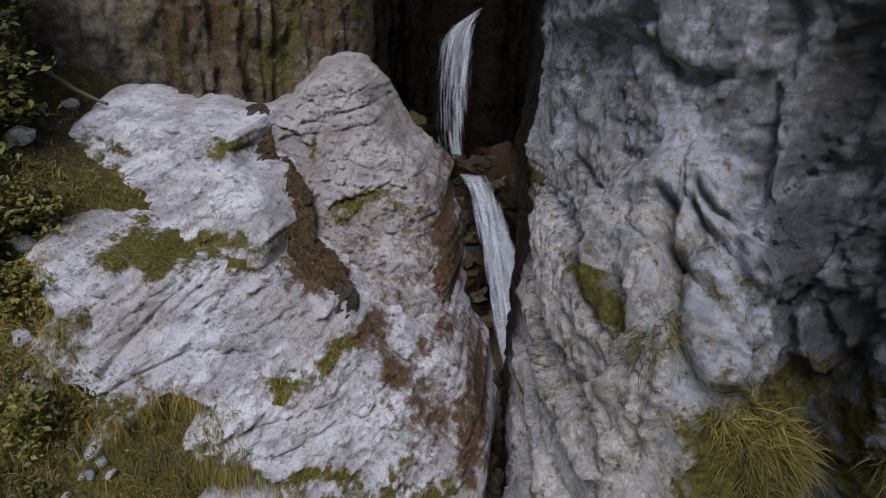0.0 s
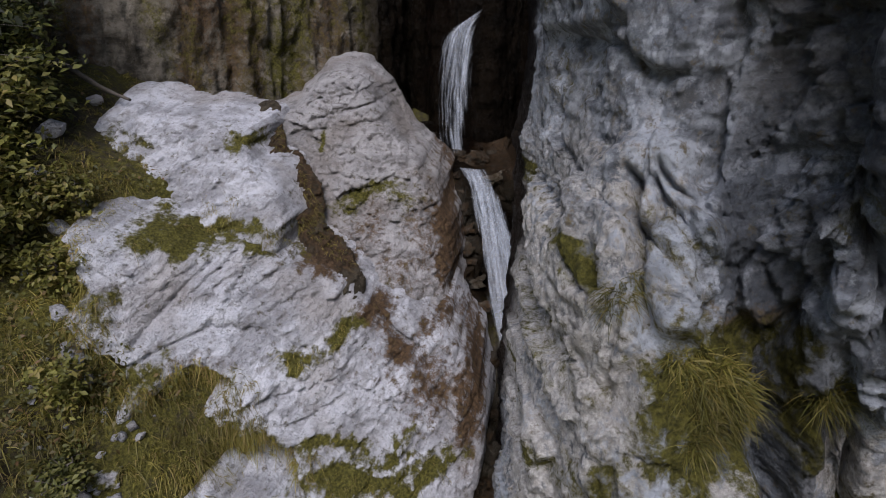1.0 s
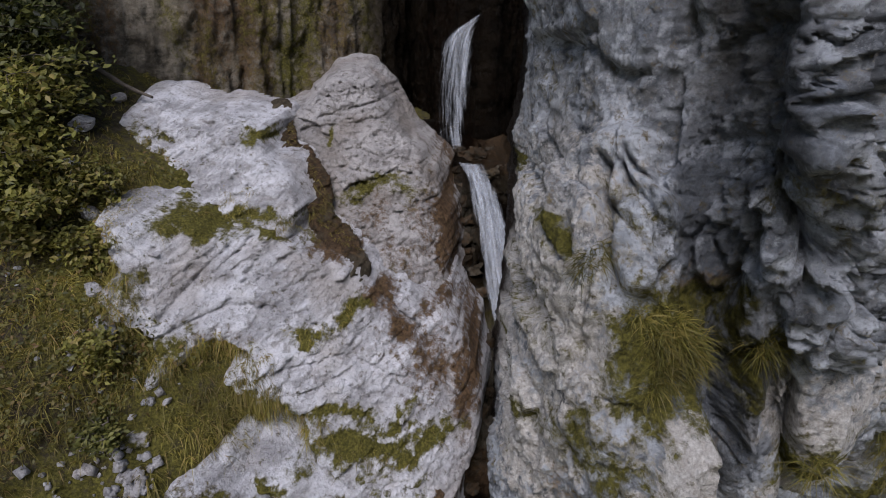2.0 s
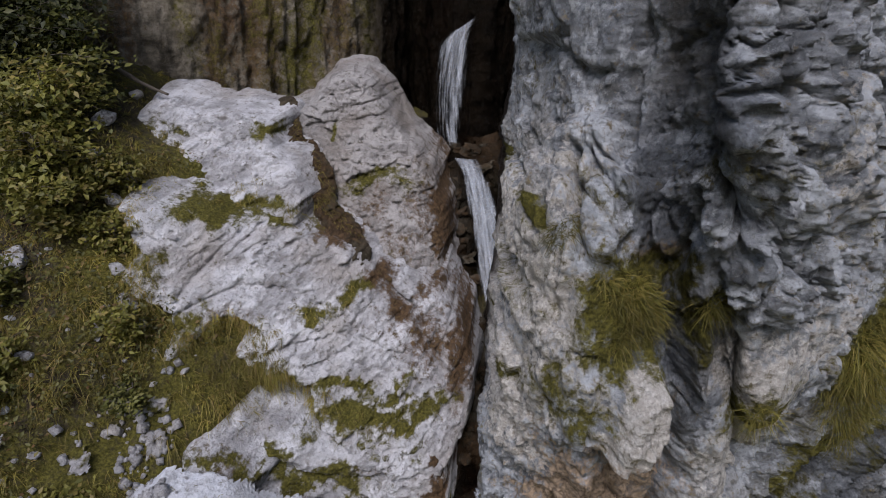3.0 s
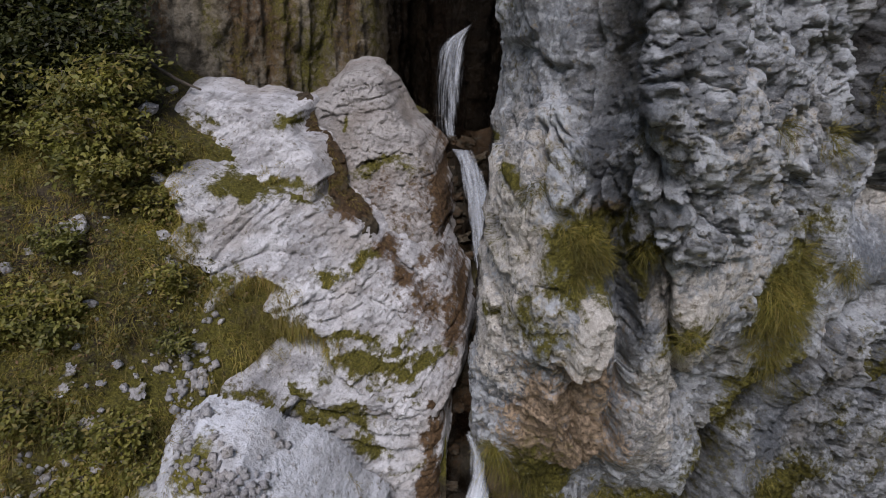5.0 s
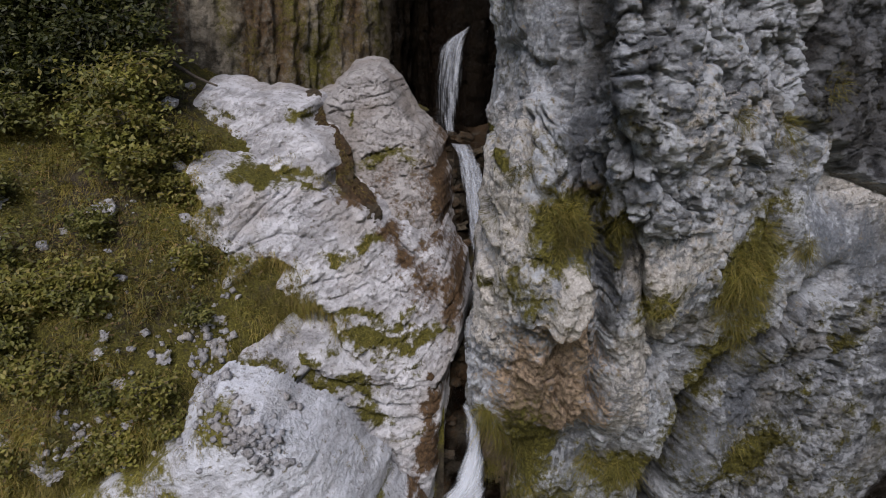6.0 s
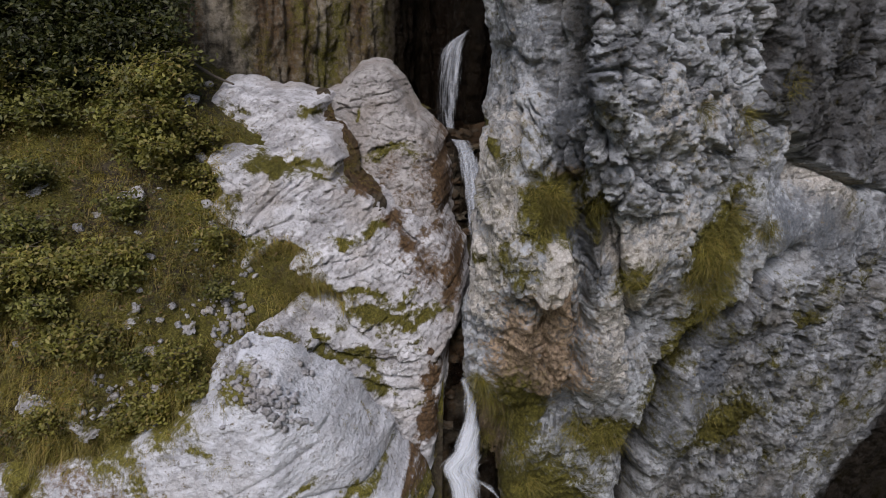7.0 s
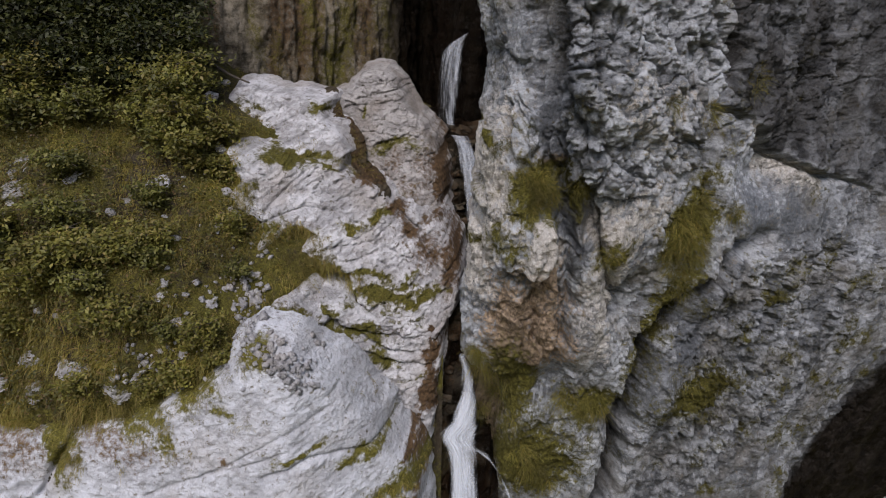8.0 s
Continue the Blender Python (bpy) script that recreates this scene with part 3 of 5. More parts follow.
    lip = np.interp(x, [4.15, 4.83, 5.56, 6.36, 7.37, 8.43], [5.25, 4.95, 4.42, 4.01, 3.75, 3.4])
    drip = smooth(fbm(np.stack([jx * 5, jz * 0.5, run * 0], -1), 3, 226), 0.1, 0.5) * smooth(x, 4.2, 4.5) * (1 - smooth(x, 7.0, 8.0))
    given["bare"] = np.maximum(0.85 * drip * np.exp(-np.clip(lip - z, 0, None) / 0.7) * (z < lip), 1.3 * smooth(nose, 0.06, 0.16))
    # brown stain by the block pillar, and painted shade from the blocks above
    given["wet"] = np.maximum(given["wet"], blobs(x, z, [(2.0, 4.15, 0.22, 0.45, 10, 0.65), (2.2, 3.75, 0.14, 0.4, 10, 0.55), (2.05, 3.4, 0.1, 0.7, 8, 0.45), (1.95, 4.65, 0.16, 0.16, 0, 0.4)]))
    # the foot of the cliff is hollowed out, and the hollow's shade is painted dark on it
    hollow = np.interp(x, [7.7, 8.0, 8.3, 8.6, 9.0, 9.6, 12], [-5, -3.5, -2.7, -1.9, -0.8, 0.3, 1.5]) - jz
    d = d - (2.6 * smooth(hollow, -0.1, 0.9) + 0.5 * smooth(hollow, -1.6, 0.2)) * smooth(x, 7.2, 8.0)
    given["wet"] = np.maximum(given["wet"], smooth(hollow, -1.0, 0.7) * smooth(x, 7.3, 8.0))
    given["moss"] = np.clip(0.30 * fbm(p * 1.5, 4, 207) - 0.02, 0, 1) * front
    given["moss"] = np.maximum(given["moss"], pits * np.clip(0.12 + 0.4 * fbm(p * 2.2, 4, 227), 0, 1))
    # wet gully beside the lower fall
    gully = smooth(0.55 - jz, 0, 0.5) * (1 - smooth(jx, 1.0, 1.5))
    given["wet"] = np.maximum(given["wet"], 0.45 * gully)
    given["rust"] = np.maximum(given["rust"], 0.8 * gully)
    return d * front - 0.4 * gully


def right_fine(x, y):
    """Spacing along the cliff: finest on the pillars, wide inside the gorge and far off."""
    return np.interp(x, [4.6, 5.4, 9.0, 10.0], [1, 2, 2.2, 6]) * np.where(x > 2, 1, np.interp(y, [-3.4, -2.6, 0], [1, 2.5, 5]))


RIGHT_TOP = [(1.7, 3.4), (1.28, 0.5), (0.95, -2.4), (0.93, -3.9), (1.02, -4.75), (1.32, -5.05), (1.6, -5.4), (1.68, -6.05), (2.2, -6.1), (3.1, -5.6), (3.7, -5.35), (4.6, -4.6), (6.4, -3.4), (9, -2.3), (14, -1)]
RIGHT_MID = [(1.7, 3.4), (1.2, 0.5), (0.8, -2.2), (0.58, -4.3), (0.7, -5.3), (1.1, -5.72), (1.75, -5.6), (2.15, -5.6), (2.5, -5.75), (3.2, -5.45), (3.8, -5.1), (4.7, -4.8), (6.5, -3.6), (9, -2.6), (14, -1)]
RIGHT_LOW = [(1.7, 3.4), (1.1, 0.5), (0.7, -2.0), (0.5, -3.9), (0.65, -4.6), (1.2, -5.05), (1.8, -5.2), (2.3, -5.2), (2.8, -5.15), (3.5, -4.85), (4.3, -4.5), (5.3, -4.2), (7.2, -3.4), (9.5, -2.7), (14, -1)]
RIGHT_FOOT = [(1.7, 3.4), (1.1, 1.0), (0.8, -1.0), (0.7, -2.3), (0.95, -2.8), (1.6, -3.1), (2.2, -3.2), (2.8, -3.3), (3.3, -3.3), (4.0, -3.15), (5.0, -3.0), (6.0, -2.9), (7.6, -2.5), (9.5, -1.8), (14, 0)]
RIGHT_UNDER = [(1.7, 3.4), (1.1, 1.0), (0.9, -1.0), (0.9, -2.4), (1.2, -3.0), (1.7, -3.4), (2.3, -3.4), (2.9, -3.3), (3.4, -3.2), (4.0, -3.0), (5.0, -2.7), (6.0, -2.6), (7.6, -2.0), (9.5, -1.2), (14, 1)]
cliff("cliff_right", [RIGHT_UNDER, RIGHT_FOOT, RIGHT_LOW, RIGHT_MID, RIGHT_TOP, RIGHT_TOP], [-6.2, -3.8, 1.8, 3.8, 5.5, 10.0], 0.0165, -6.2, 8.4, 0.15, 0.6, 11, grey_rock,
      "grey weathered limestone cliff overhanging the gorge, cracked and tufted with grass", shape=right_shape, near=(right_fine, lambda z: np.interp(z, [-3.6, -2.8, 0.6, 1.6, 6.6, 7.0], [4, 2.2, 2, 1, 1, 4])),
      calm_at=[(0.72, 3.4, 0.3, 0.8, 0, 0.6), (1.2, 6.1, 0.25, 0.7, 0, 0.9), (2.75, 3.2, 0.45, 0.8, 20, 0.8), (5.9, 3.4, 1.6, 0.5, -14, 0.9), (2.55, 1.2, 0.3, 1.0, 0, 0.8)], marks={
          "moss": [(1.45, 4.05, 0.3, 0.28, 0, 1.0), (0.93, 4.63, 0.14, 0.07, 35, 1.0), (3.95, 3.4, 0.3, 0.7, -20, 1.0), (3.8, 1.6, 0.25, 1.3, -8, 0.8), (2.9, -0.3, 0.6, 0.4, 0, 0.9),
                   (1.3, 0.2, 0.35, 0.9, 0, 1.0), (1.9, -1.8, 0.8, 1.0, 0, 1.0), (4.9, -0.2, 0.8, 0.45, 10, 0.9), (2.15, 4.05, 0.14, 0.25, 0, 0.8), (1.9, 4.25, 0.1, 0.2, 0, 0.8), (1.3, 3.75, 0.25, 0.18, 0, 0.75), (1.75, 3.75, 0.12, 0.2, 0, 0.7), (2.6, 3.1, 0.25, 0.2, 0, 0.8),
                   (0.95, 3.25, 0.14, 0.25, 0, 0.6), (0.65, 3.0, 0.1, 0.12, 0, 0.7), (1.15, 3.2, 0.12, 0.3, 20, 0.6)],
          "bare": [(1.6, 3.05, 0.22, 0.42, 10, 1.3), (0.8, 4.1, 0.4, 0.8, 15, 0.7), (0.7, 2.9, 0.35, 0.8, 0, 0.7), (1.1, 4.9, 0.35, 0.4, 0, 0.55), (1.0, 5.5, 0.3, 0.6, 0, 0.3), (2.7, 5.3, 0.5, 0.6, 0, 0.35), (3.1, 3.7, 0.7, 0.5, 0, 0.55), (2.6, 1.9, 0.35, 1.2, 0, 0.75), (2.6, 3.3, 0.35, 0.6, 15, 0.7), (3.0, 5.0, 0.6, 0.5, 0, 0.4), (4.7, 3.0, 0.6, 0.4, -30, 0.3), (5.6, 1.9, 0.6, 0.35, 20, 0.35)],
          "rust": [(1.5, 2.2, 0.3, 0.5, -8, 1.0), (1.65, 2.5, 0.22, 0.35, 0, 1.0), (1.15, 2.4, 0.14, 0.3, 0, 0.8), (1.75, 1.5, 0.3, 0.7, -8, 1.0), (1.25, 1.7, 0.3, 0.7, 0, 0.95), (1.35, 1.0, 0.4, 0.5, 0, 0.8), (1.5, 2.8, 0.3, 0.2, 0, 0.5), (2.0, 1.3, 0.3, 0.6, 0, 0.6), (1.55, 4.35, 0.15, 0.15, 0, 0.6)]})

cliff("cliff_under", [RIGHT_UNDER, RIGHT_UNDER, RIGHT_UNDER], [-16, -10, -5], 0.12, -9.6, -5.9, 0.2, 0.9, 12, grey_rock, "shaded foot of the limestone cliff under the overhang")

BACK = [(-14, -4), (-8, -0.3), (-5.6, 1.3), (-4.2, 2.2), (-2.8, 3.4), (-1.8, 4.2), (-1.1, 4.8), (-0.75, 6.0), (-0.2, 5.4), (0.0, 3.2), (0.4, 2.7), (0.9, 2.5), (1.3, 2.9), (2.2, 3.2)]
def back_shape(x, y, z, run, given):
    p = np.stack([x, y, z], -1)
    # the gorge end is wet, and its deep shade is painted in too
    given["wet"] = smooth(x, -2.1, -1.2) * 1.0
    given["moss"] = np.clip(0.05 + 0.5 * fbm(p * np.array([1.4, 1.4, 0.35]), 4, 211), 0, 1)
    given["rust"] = np.clip(0.22 + 0.5 * fbm(p * np.array([1.8, 1.8, 0.3]) + 30, 4, 212), 0, 1)
    return 0.08 * ridged(p * np.array([2.4, 2.4, 0.4]), 4, 213) + 0.05 * ridged(p * np.array([7.0, 7.0, 0.9]), 3, 214)


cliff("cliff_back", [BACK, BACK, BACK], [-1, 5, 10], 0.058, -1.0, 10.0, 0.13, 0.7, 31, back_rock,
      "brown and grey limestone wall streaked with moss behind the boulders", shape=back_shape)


def slope_base(x, z):
    """The slope, dropping away behind the slabs towards the stream."""
    return -6.61 + 0.2 * x + 1.28 * z + np.interp(x, [-4.7, -4.0, -3.0, -2.0, 0.0], [0, 0.45, 1.1, 2.2, 3.4])


def crest(x):
    return np.interp(x, [-14, -8, -6, -5.2, -4.6, -3.8, -2.8, -1, 1], [6.6, 5.9, 5.5, 5.2, 4.7, 4.3, 4.1, 3.7, 3.4])


def ground_y(x, z):
    """The slope: a rock step at its foot, grass above, a flat bench beyond its crest."""
    top = crest(x)
    y = slope_base(x, np.minimum(z, top)) + np.clip(z - top, 0, None) * 9
    low = -5.25 + 0.25 * (z - 2.2) + np.interp(x, [-14, -8, -5, -3, -1, 0], [0.8, 0.6, 0.2, 0.6, 2.0, 2.6])
    p = np.stack([x, x * 0, z], -1)
    y = y - pushes(x, z, [(-2.55, 2.05, 0.6, 0.45, 0.72), (-4.1, 3.4, 0.55, 1.0, 0.32), (-4.6, 1.5, 1.3, 1.0, 0.3), (-3.3, 2.5, 0.4, 0.5, 0.25), (-4.6, 4.5, 0.5, 0.4, 0.25)])
    return np.maximum(y, low) - 0.2 * fbm(p * 0.9, 5, 51) - 0.05 * fbm(p * 5, 3, 53)


gx, gz = np.meshgrid(np.arange(-14, 0.2, 0.06), np.arange(-6.2, 7.2, 0.06))
gp = np.stack([gx, gx * 0, gz], -1)
thing("ground", grid_mesh("ground", np.stack([gx, ground_y(gx, gz), gz], -1), None, {"moss": np.clip(0.55 + 0.5 * fbm(gp * 0.8, 4, 52), 0, 1), "rust": gx * 0, "wet": gx * 0}),
      soil, "steep stony slope overgrown with grass and herbs", "slope", kind="structure")

fx, fy = np.meshgrid(np.linspace(-120, 120, 121), np.linspace(-160, 14, 88))
fz = -9.0 + 0.25 * fbm(np.stack([fx, fy, fx * 0], -1) * 0.2, 4, 54)
thing("valley_floor", grid_mesh("valley_floor", np.stack([fx, fy, fz], -1), None, {"moss": fx * 0 + 0.6, "rust": fx * 0, "wet": fx * 0}), soil,
      "stony valley floor below the falls", "ground", kind="structure")

slab("boulder", [(-2.63, 4.86), (-2.19, 4.98), (-1.82, 5.34), (-1.5, 5.5), (-1.35, 5.5), (-1.02, 5.2), (-0.78, 4.8), (-0.5, 4.48), (-0.25, 4.15), (-0.02, 3.9), (0.1, 3.52), (0.12, 3.07), (0.1, 2.45), (-0.1, 2.4), (-0.55, 2.6), (-1.19, 2.9), (-1.6, 3.62), (-2.05, 4.18), (-2.4, 4.52)],
     lambda x, z: -0.16 + 0.25 * (x + 1.03) + 1.05 * (z - 4.04) + 0.9 * np.clip(x + 0.35, 0, None), 0.022, 0.22, 0.9, 0.19, 61, warm_rock,
     "pale limestone boulder with a pointed top beside the waterfall", dip=-8, block=0.45,
     lines=[([(-0.76, 4.88), (-0.5, 4.37), (-0.53, 4.13)], 0.02, 0.12), ([(-1.5, 4.3), (-0.9, 4.2), (-0.5, 4.37)], 0.015, 0.08), ([(-1.9, 4.75), (-1.3, 4.85), (-0.8, 5.0)], 0.02, 0.1), ([(-1.9, 5.0), (-1.4, 5.15), (-0.95, 5.08)], 0.018, 0.09), ([(-2.1, 4.6), (-1.5, 4.6), (-0.9, 4.72)], 0.018, 0.1), ([(-1.7, 4.1), (-1.1, 4.0), (-0.5, 3.95)], 0.018, 0.09), ([(-1.3, 3.6), (-0.7, 3.5), (-0.1, 3.6)], 0.018, 0.09)],
     marks={"rust": [(0.1, 3.3, 0.14, 0.9, 0, 0.9), (-0.2, 3.3, 0.3, 0.6, 0, 0.42), (-0.7, 3.0, 0.3, 0.3, 0, 0.35), (-1.2, 3.3, 0.2, 0.4, -30, 0.4)],
            "moss": [(-1.09, 3.8, 0.35, 0.08, 8, 0.75), (-0.64, 3.72, 0.25, 0.08, 0, 0.6), (-0.95, 2.9, 0.25, 0.12, -20, 0.7), (-1.65, 4.55, 0.07, 0.05, 0, 0.8)]})
slab("rock_slab", [(-4.9, 4.6), (-4.8, 4.42), (-4.05, 4.3), (-3.88, 3.99), (-3.5, 3.9), (-2.95, 3.79), (-2.38, 3.73), (-1.95, 3.64), (-1.9, 3.95), (-2.1, 4.3), (-2.4, 4.5), (-2.5, 4.7), (-2.44, 4.9), (-2.9, 4.95), (-3.48, 4.97), (-4.1, 5.11), (-4.5, 5.14), (-4.68, 4.95)],
     lambda x, z: -0.74 - 0.05 * (x + 2.19) + 1.1 * (z - 4.63), 0.024, 0.16, 0.9, 0.15, 71, pale_rock, "pale weathered limestone slab above a grassy ledge", dip=16, block=0.4,
     lines=[([(-2.5, 4.55), (-2.9, 4.75), (-3.3, 4.8)], 0.015, 0.08), ([(-3.3, 4.35), (-3.05, 4.5), (-2.85, 4.55)], 0.015, 0.08), ([(-4.1, 4.9), (-4.0, 4.6), (-3.8, 4.35)], 0.03, 0.12), ([(-4.4, 5.0), (-4.3, 4.7)], 0.025, 0.12)],
     marks={"moss": [(-2.6, 4.6, 0.14, 0.07, 10, 0.9), (-3.95, 4.72, 0.12, 0.08, 0, 0.8), (-4.3, 4.6, 0.14, 0.16, 0, 0.6), (-2.6, 3.8, 0.7, 0.08, -3, 0.9), (-4.6, 4.4, 0.2, 0.12, 0, 0.9)],
            "rust": [(-4.4, 4.5, 0.3, 0.2, 0, 0.35)]})
slab("rock_slab", [(-4.02, 4.08), (-3.93, 4.14), (-3.45, 4.03), (-2.95, 3.84), (-2.38, 3.72), (-1.91, 3.62), (-1.42, 3.36), (-0.98, 3.1), (-0.6, 2.83), (0.0, 2.57), (0.32, 2.2), (0.45, 1.8), (0.48, 1.55), (0.36, 1.0), (0.04, 0.6), (-0.57, 0.75), (-1.1, 1.05), (-1.5, 1.5), (-1.68, 1.85), (-2.1, 2.12), (-2.45, 2.36), (-2.3, 2.58), (-2.62, 2.74), (-3.02, 2.6), (-3.22, 2.5), (-3.3, 2.85), (-3.5, 3.05), (-3.75, 3.35), (-3.6, 3.62), (-3.78, 3.85)],
     lambda x, z: -2.33 + 0.53 * (x + 3) + 0.88 * (z - 3.67) + 0.5 * np.clip(x - 0.1, 0, None), 0.024, 0.16, 0.9, 0.15, 81, pale_rock, "large pale limestone slab with mossy cracks", dip=24, block=0.42, drop=0.1,
     lines=[([(-1.25, 3.31), (-0.99, 3.0), (-0.71, 2.7), (-0.45, 2.4), (-0.2, 2.0), (0.1, 1.6)], 0.03, 0.16), ([(-2.6, 3.55), (-2.83, 3.38), (-3.0, 3.22), (-3.2, 2.95)], 0.025, 0.12), ([(-2.36, 3.3), (-1.94, 3.05), (-1.56, 3.03), (-1.18, 2.71)], 0.015, 0.06),
            ([(-3.6, 3.7), (-3.35, 3.5), (-3.3, 3.2)], 0.02, 0.1), ([(-2.3, 2.25), (-1.6, 2.3), (-1.1, 2.2), (-0.5, 1.9)], 0.02, 0.09), ([(-1.9, 2.0), (-1.3, 2.05), (-0.9, 1.8)], 0.02, 0.09), ([(-3.3, 2.8), (-2.5, 3.0), (-1.9, 2.75), (-1.5, 2.65)], 0.03, 0.1)],
     marks={"moss": [(-2.8, 3.86, 0.55, 0.14, -8, 1.2), (-2.05, 3.66, 0.4, 0.1, -20, 1.1), (-1.64, 2.55, 0.2, 0.08, 0, 1.1), (-1.15, 2.68, 0.18, 0.09, 5, 0.9), (-1.9, 2.0, 0.2, 0.08, -20, 0.9),
                    (-0.9, 1.45, 0.6, 0.09, -6, 1.2), (-0.2, 1.25, 0.4, 0.07, 0, 1.1), (-1.3, 1.75, 0.4, 0.06, -12, 1.0), (-0.5, 1.62, 0.3, 0.05, 0, 0.9), (-1.9, 1.95, 0.15, 0.05, 30, 0.7), (-3.1, 2.7, 0.2, 0.15, 0, 0.8), (-3.55, 3.35, 0.1, 0.12, 0, 0.6)],
            "rust": [(-0.85, 2.72, 0.2, 0.16, -40, 1.0), (-0.55, 2.35, 0.3, 0.16, -35, 0.8), (-0.1, 1.95, 0.3, 0.3, -40, 0.6), (0.35, 1.7, 0.14, 0.5, 0, 0.9), (0.05, 2.45, 0.3, 0.08, -20, 0.7), (-1.5, 3.35, 0.3, 0.1, -28, 0.9), (-2.9, 2.7, 0.3, 0.1, 0, 0.4)]})
slab("rock_slab", [(-2.45, 1.45), (-2.1, 1.68), (-1.77, 1.55), (-1.16, 1.28), (-0.37, 1.15), (-0.03, 0.88), (0.09, 0.28), (0.05, -0.38), (-0.1, -1.3), (-0.71, -1.6), (-1.6, -0.6), (-2.2, 0.4), (-2.8, 1.1)],
     lambda x, z: -3.58 + 0.28 * x + 0.28 * z, 0.024, 0.25, 0.9, 0.11, 91, pale_rock, "pale rounded limestone slab with mossy ledges above the lower fall", dip=-14, block=0.5, drop=0.08,
     lines=[([(-2.6, 1.35), (-1.7, 1.0), (-0.9, 0.75), (-0.2, 0.65)], 0.03, 0.12), ([(-1.5, 0.6), (-0.7, 0.2), (-0.1, 0.1)], 0.03, 0.12), ([(-2.2, 1.25), (-1.5, 0.9), (-0.9, 0.5), (-0.4, 0.35)], 0.03, 0.12), ([(-1.9, 1.5), (-1.2, 1.15), (-0.4, 0.95), (0.0, 0.8)], 0.03, 0.12)],
     marks={"moss": [(-1.6, 0.95, 0.6, 0.1, -20, 0.9), (-1.0, 0.4, 0.3, 0.12, -20, 0.9), (-0.5, -0.1, 0.25, 0.06, 0, 0.7), (-2.6, 1.2, 0.25, 0.15, -20, 0.8), (-1.2, 1.25, 0.5, 0.06, -14, 0.7), (-2.1, 1.3, 0.3, 0.08, -25, 1.0), (-1.4, 0.75, 0.5, 0.07, -25, 0.9), (-0.5, 1.0, 0.3, 0.05, -5, 0.8)],
            "rust": [(0.03, 0.2, 0.1, 0.9, 0, 1.0), (-0.05, -0.6, 0.12, 0.5, 10, 1.0), (-1.0, 0.85, 0.3, 0.1, 0, 0.4)]})
slab("rock_slab", [(-3.15, 1.65), (-2.79, 1.92), (-2.44, 1.88), (-1.96, 1.55), (-1.55, 1.08), (-1.15, 0.48), (-0.78, -0.1), (-0.4, -0.65), (-0.22, -1.05), (-0.2, -1.8), (-0.4, -6.3), (-12, -6.3), (-12, 0.0), (-7.5, 0.1), (-5.9, 0.3), (-4.8, 0.6), (-3.83, 1.0), (-3.4, 1.35)],
     lambda x, z: -5.72 + 0.62 * np.clip(x + 2.2, 0, None) + 0.12 * np.clip(-2.8 - x, 0, None) + 0.22 * (z - 1.3), 0.031, 0.3, 0.6, 0.07, 101, blue_rock,
     "smooth pale grey limestone slab at the foot of the slope", dip=24, block=0.6, drop=0.38,
     lines=[([(-0.25, -0.25), (-0.62, -0.38), (-1.16, -0.45), (-1.9, -0.3), (-2.6, -0.5)], 0.03, 0.12), ([(-3.6, -0.6), (-2.4, 0.1), (-1.5, 0.5)], 0.02, 0.06), ([(-4.6, -1.0), (-3.4, -0.5), (-2.2, -0.1)], 0.025, 0.08), ([(-6.5, -1.2), (-6.0, -0.3), (-5.6, 0.2)], 0.05, 0.2)],
     marks={"moss": [(-2.75, 1.35, 0.18, 0.2, 0, 0.9), (-1.16, -0.5, 0.35, 0.1, 10, 0.9), (-2.1, -0.2, 0.25, 0.08, 10, 0.8), (-0.5, -1.3, 0.4, 0.2, 0, 0.9), (-3.9, 0.9, 0.5, 0.3, -20, 0.9), (-5.0, 0.3, 0.6, 0.25, 0, 0.9), (-6.2, -0.2, 0.25, 0.6, 15, 0.9), (-4.2, 0.0, 0.15, 0.25, 0, 0.7), (-3.2, 0.5, 0.15, 0.1, 0, 0.6)],
            "rust": [(-2.7, 1.3, 0.15, 0.12, 0, 0.8), (-0.2, -1.0, 0.1, 0.8, 0, 0.8), (-3.3, -0.3, 0.15, 0.1, 0, 0.5), (-5.2, -0.2, 1.1, 0.35, 5, 0.42), (-7.0, -0.4, 1.0, 0.4, 0, 0.45)]})
slab("rock_slab", [(-2.9, 1.72), (-2.7, 1.8), (-2.45, 1.7), (-2.2, 1.48), (-2.05, 1.3), (-2.15, 1.2), (-2.5, 1.35), (-2.8, 1.5)],
     lambda x, z: -4.1 + 0.4 * (x + 2.5) + 0.5 * (z - 1.8), 0.022, 0.16, 0.6, 0.11, 141, pale_rock, "narrow pale limestone block lying behind the lower slab", dip=-30, block=0.35, drop=0.12,
     marks={"moss": [(-2.7, 1.5, 0.2, 0.08, -30, 0.8), (-2.3, 1.3, 0.3, 0.06, -40, 0.8)], "rust": [(-2.4, 1.35, 0.4, 0.08, -38, 0.6)]})
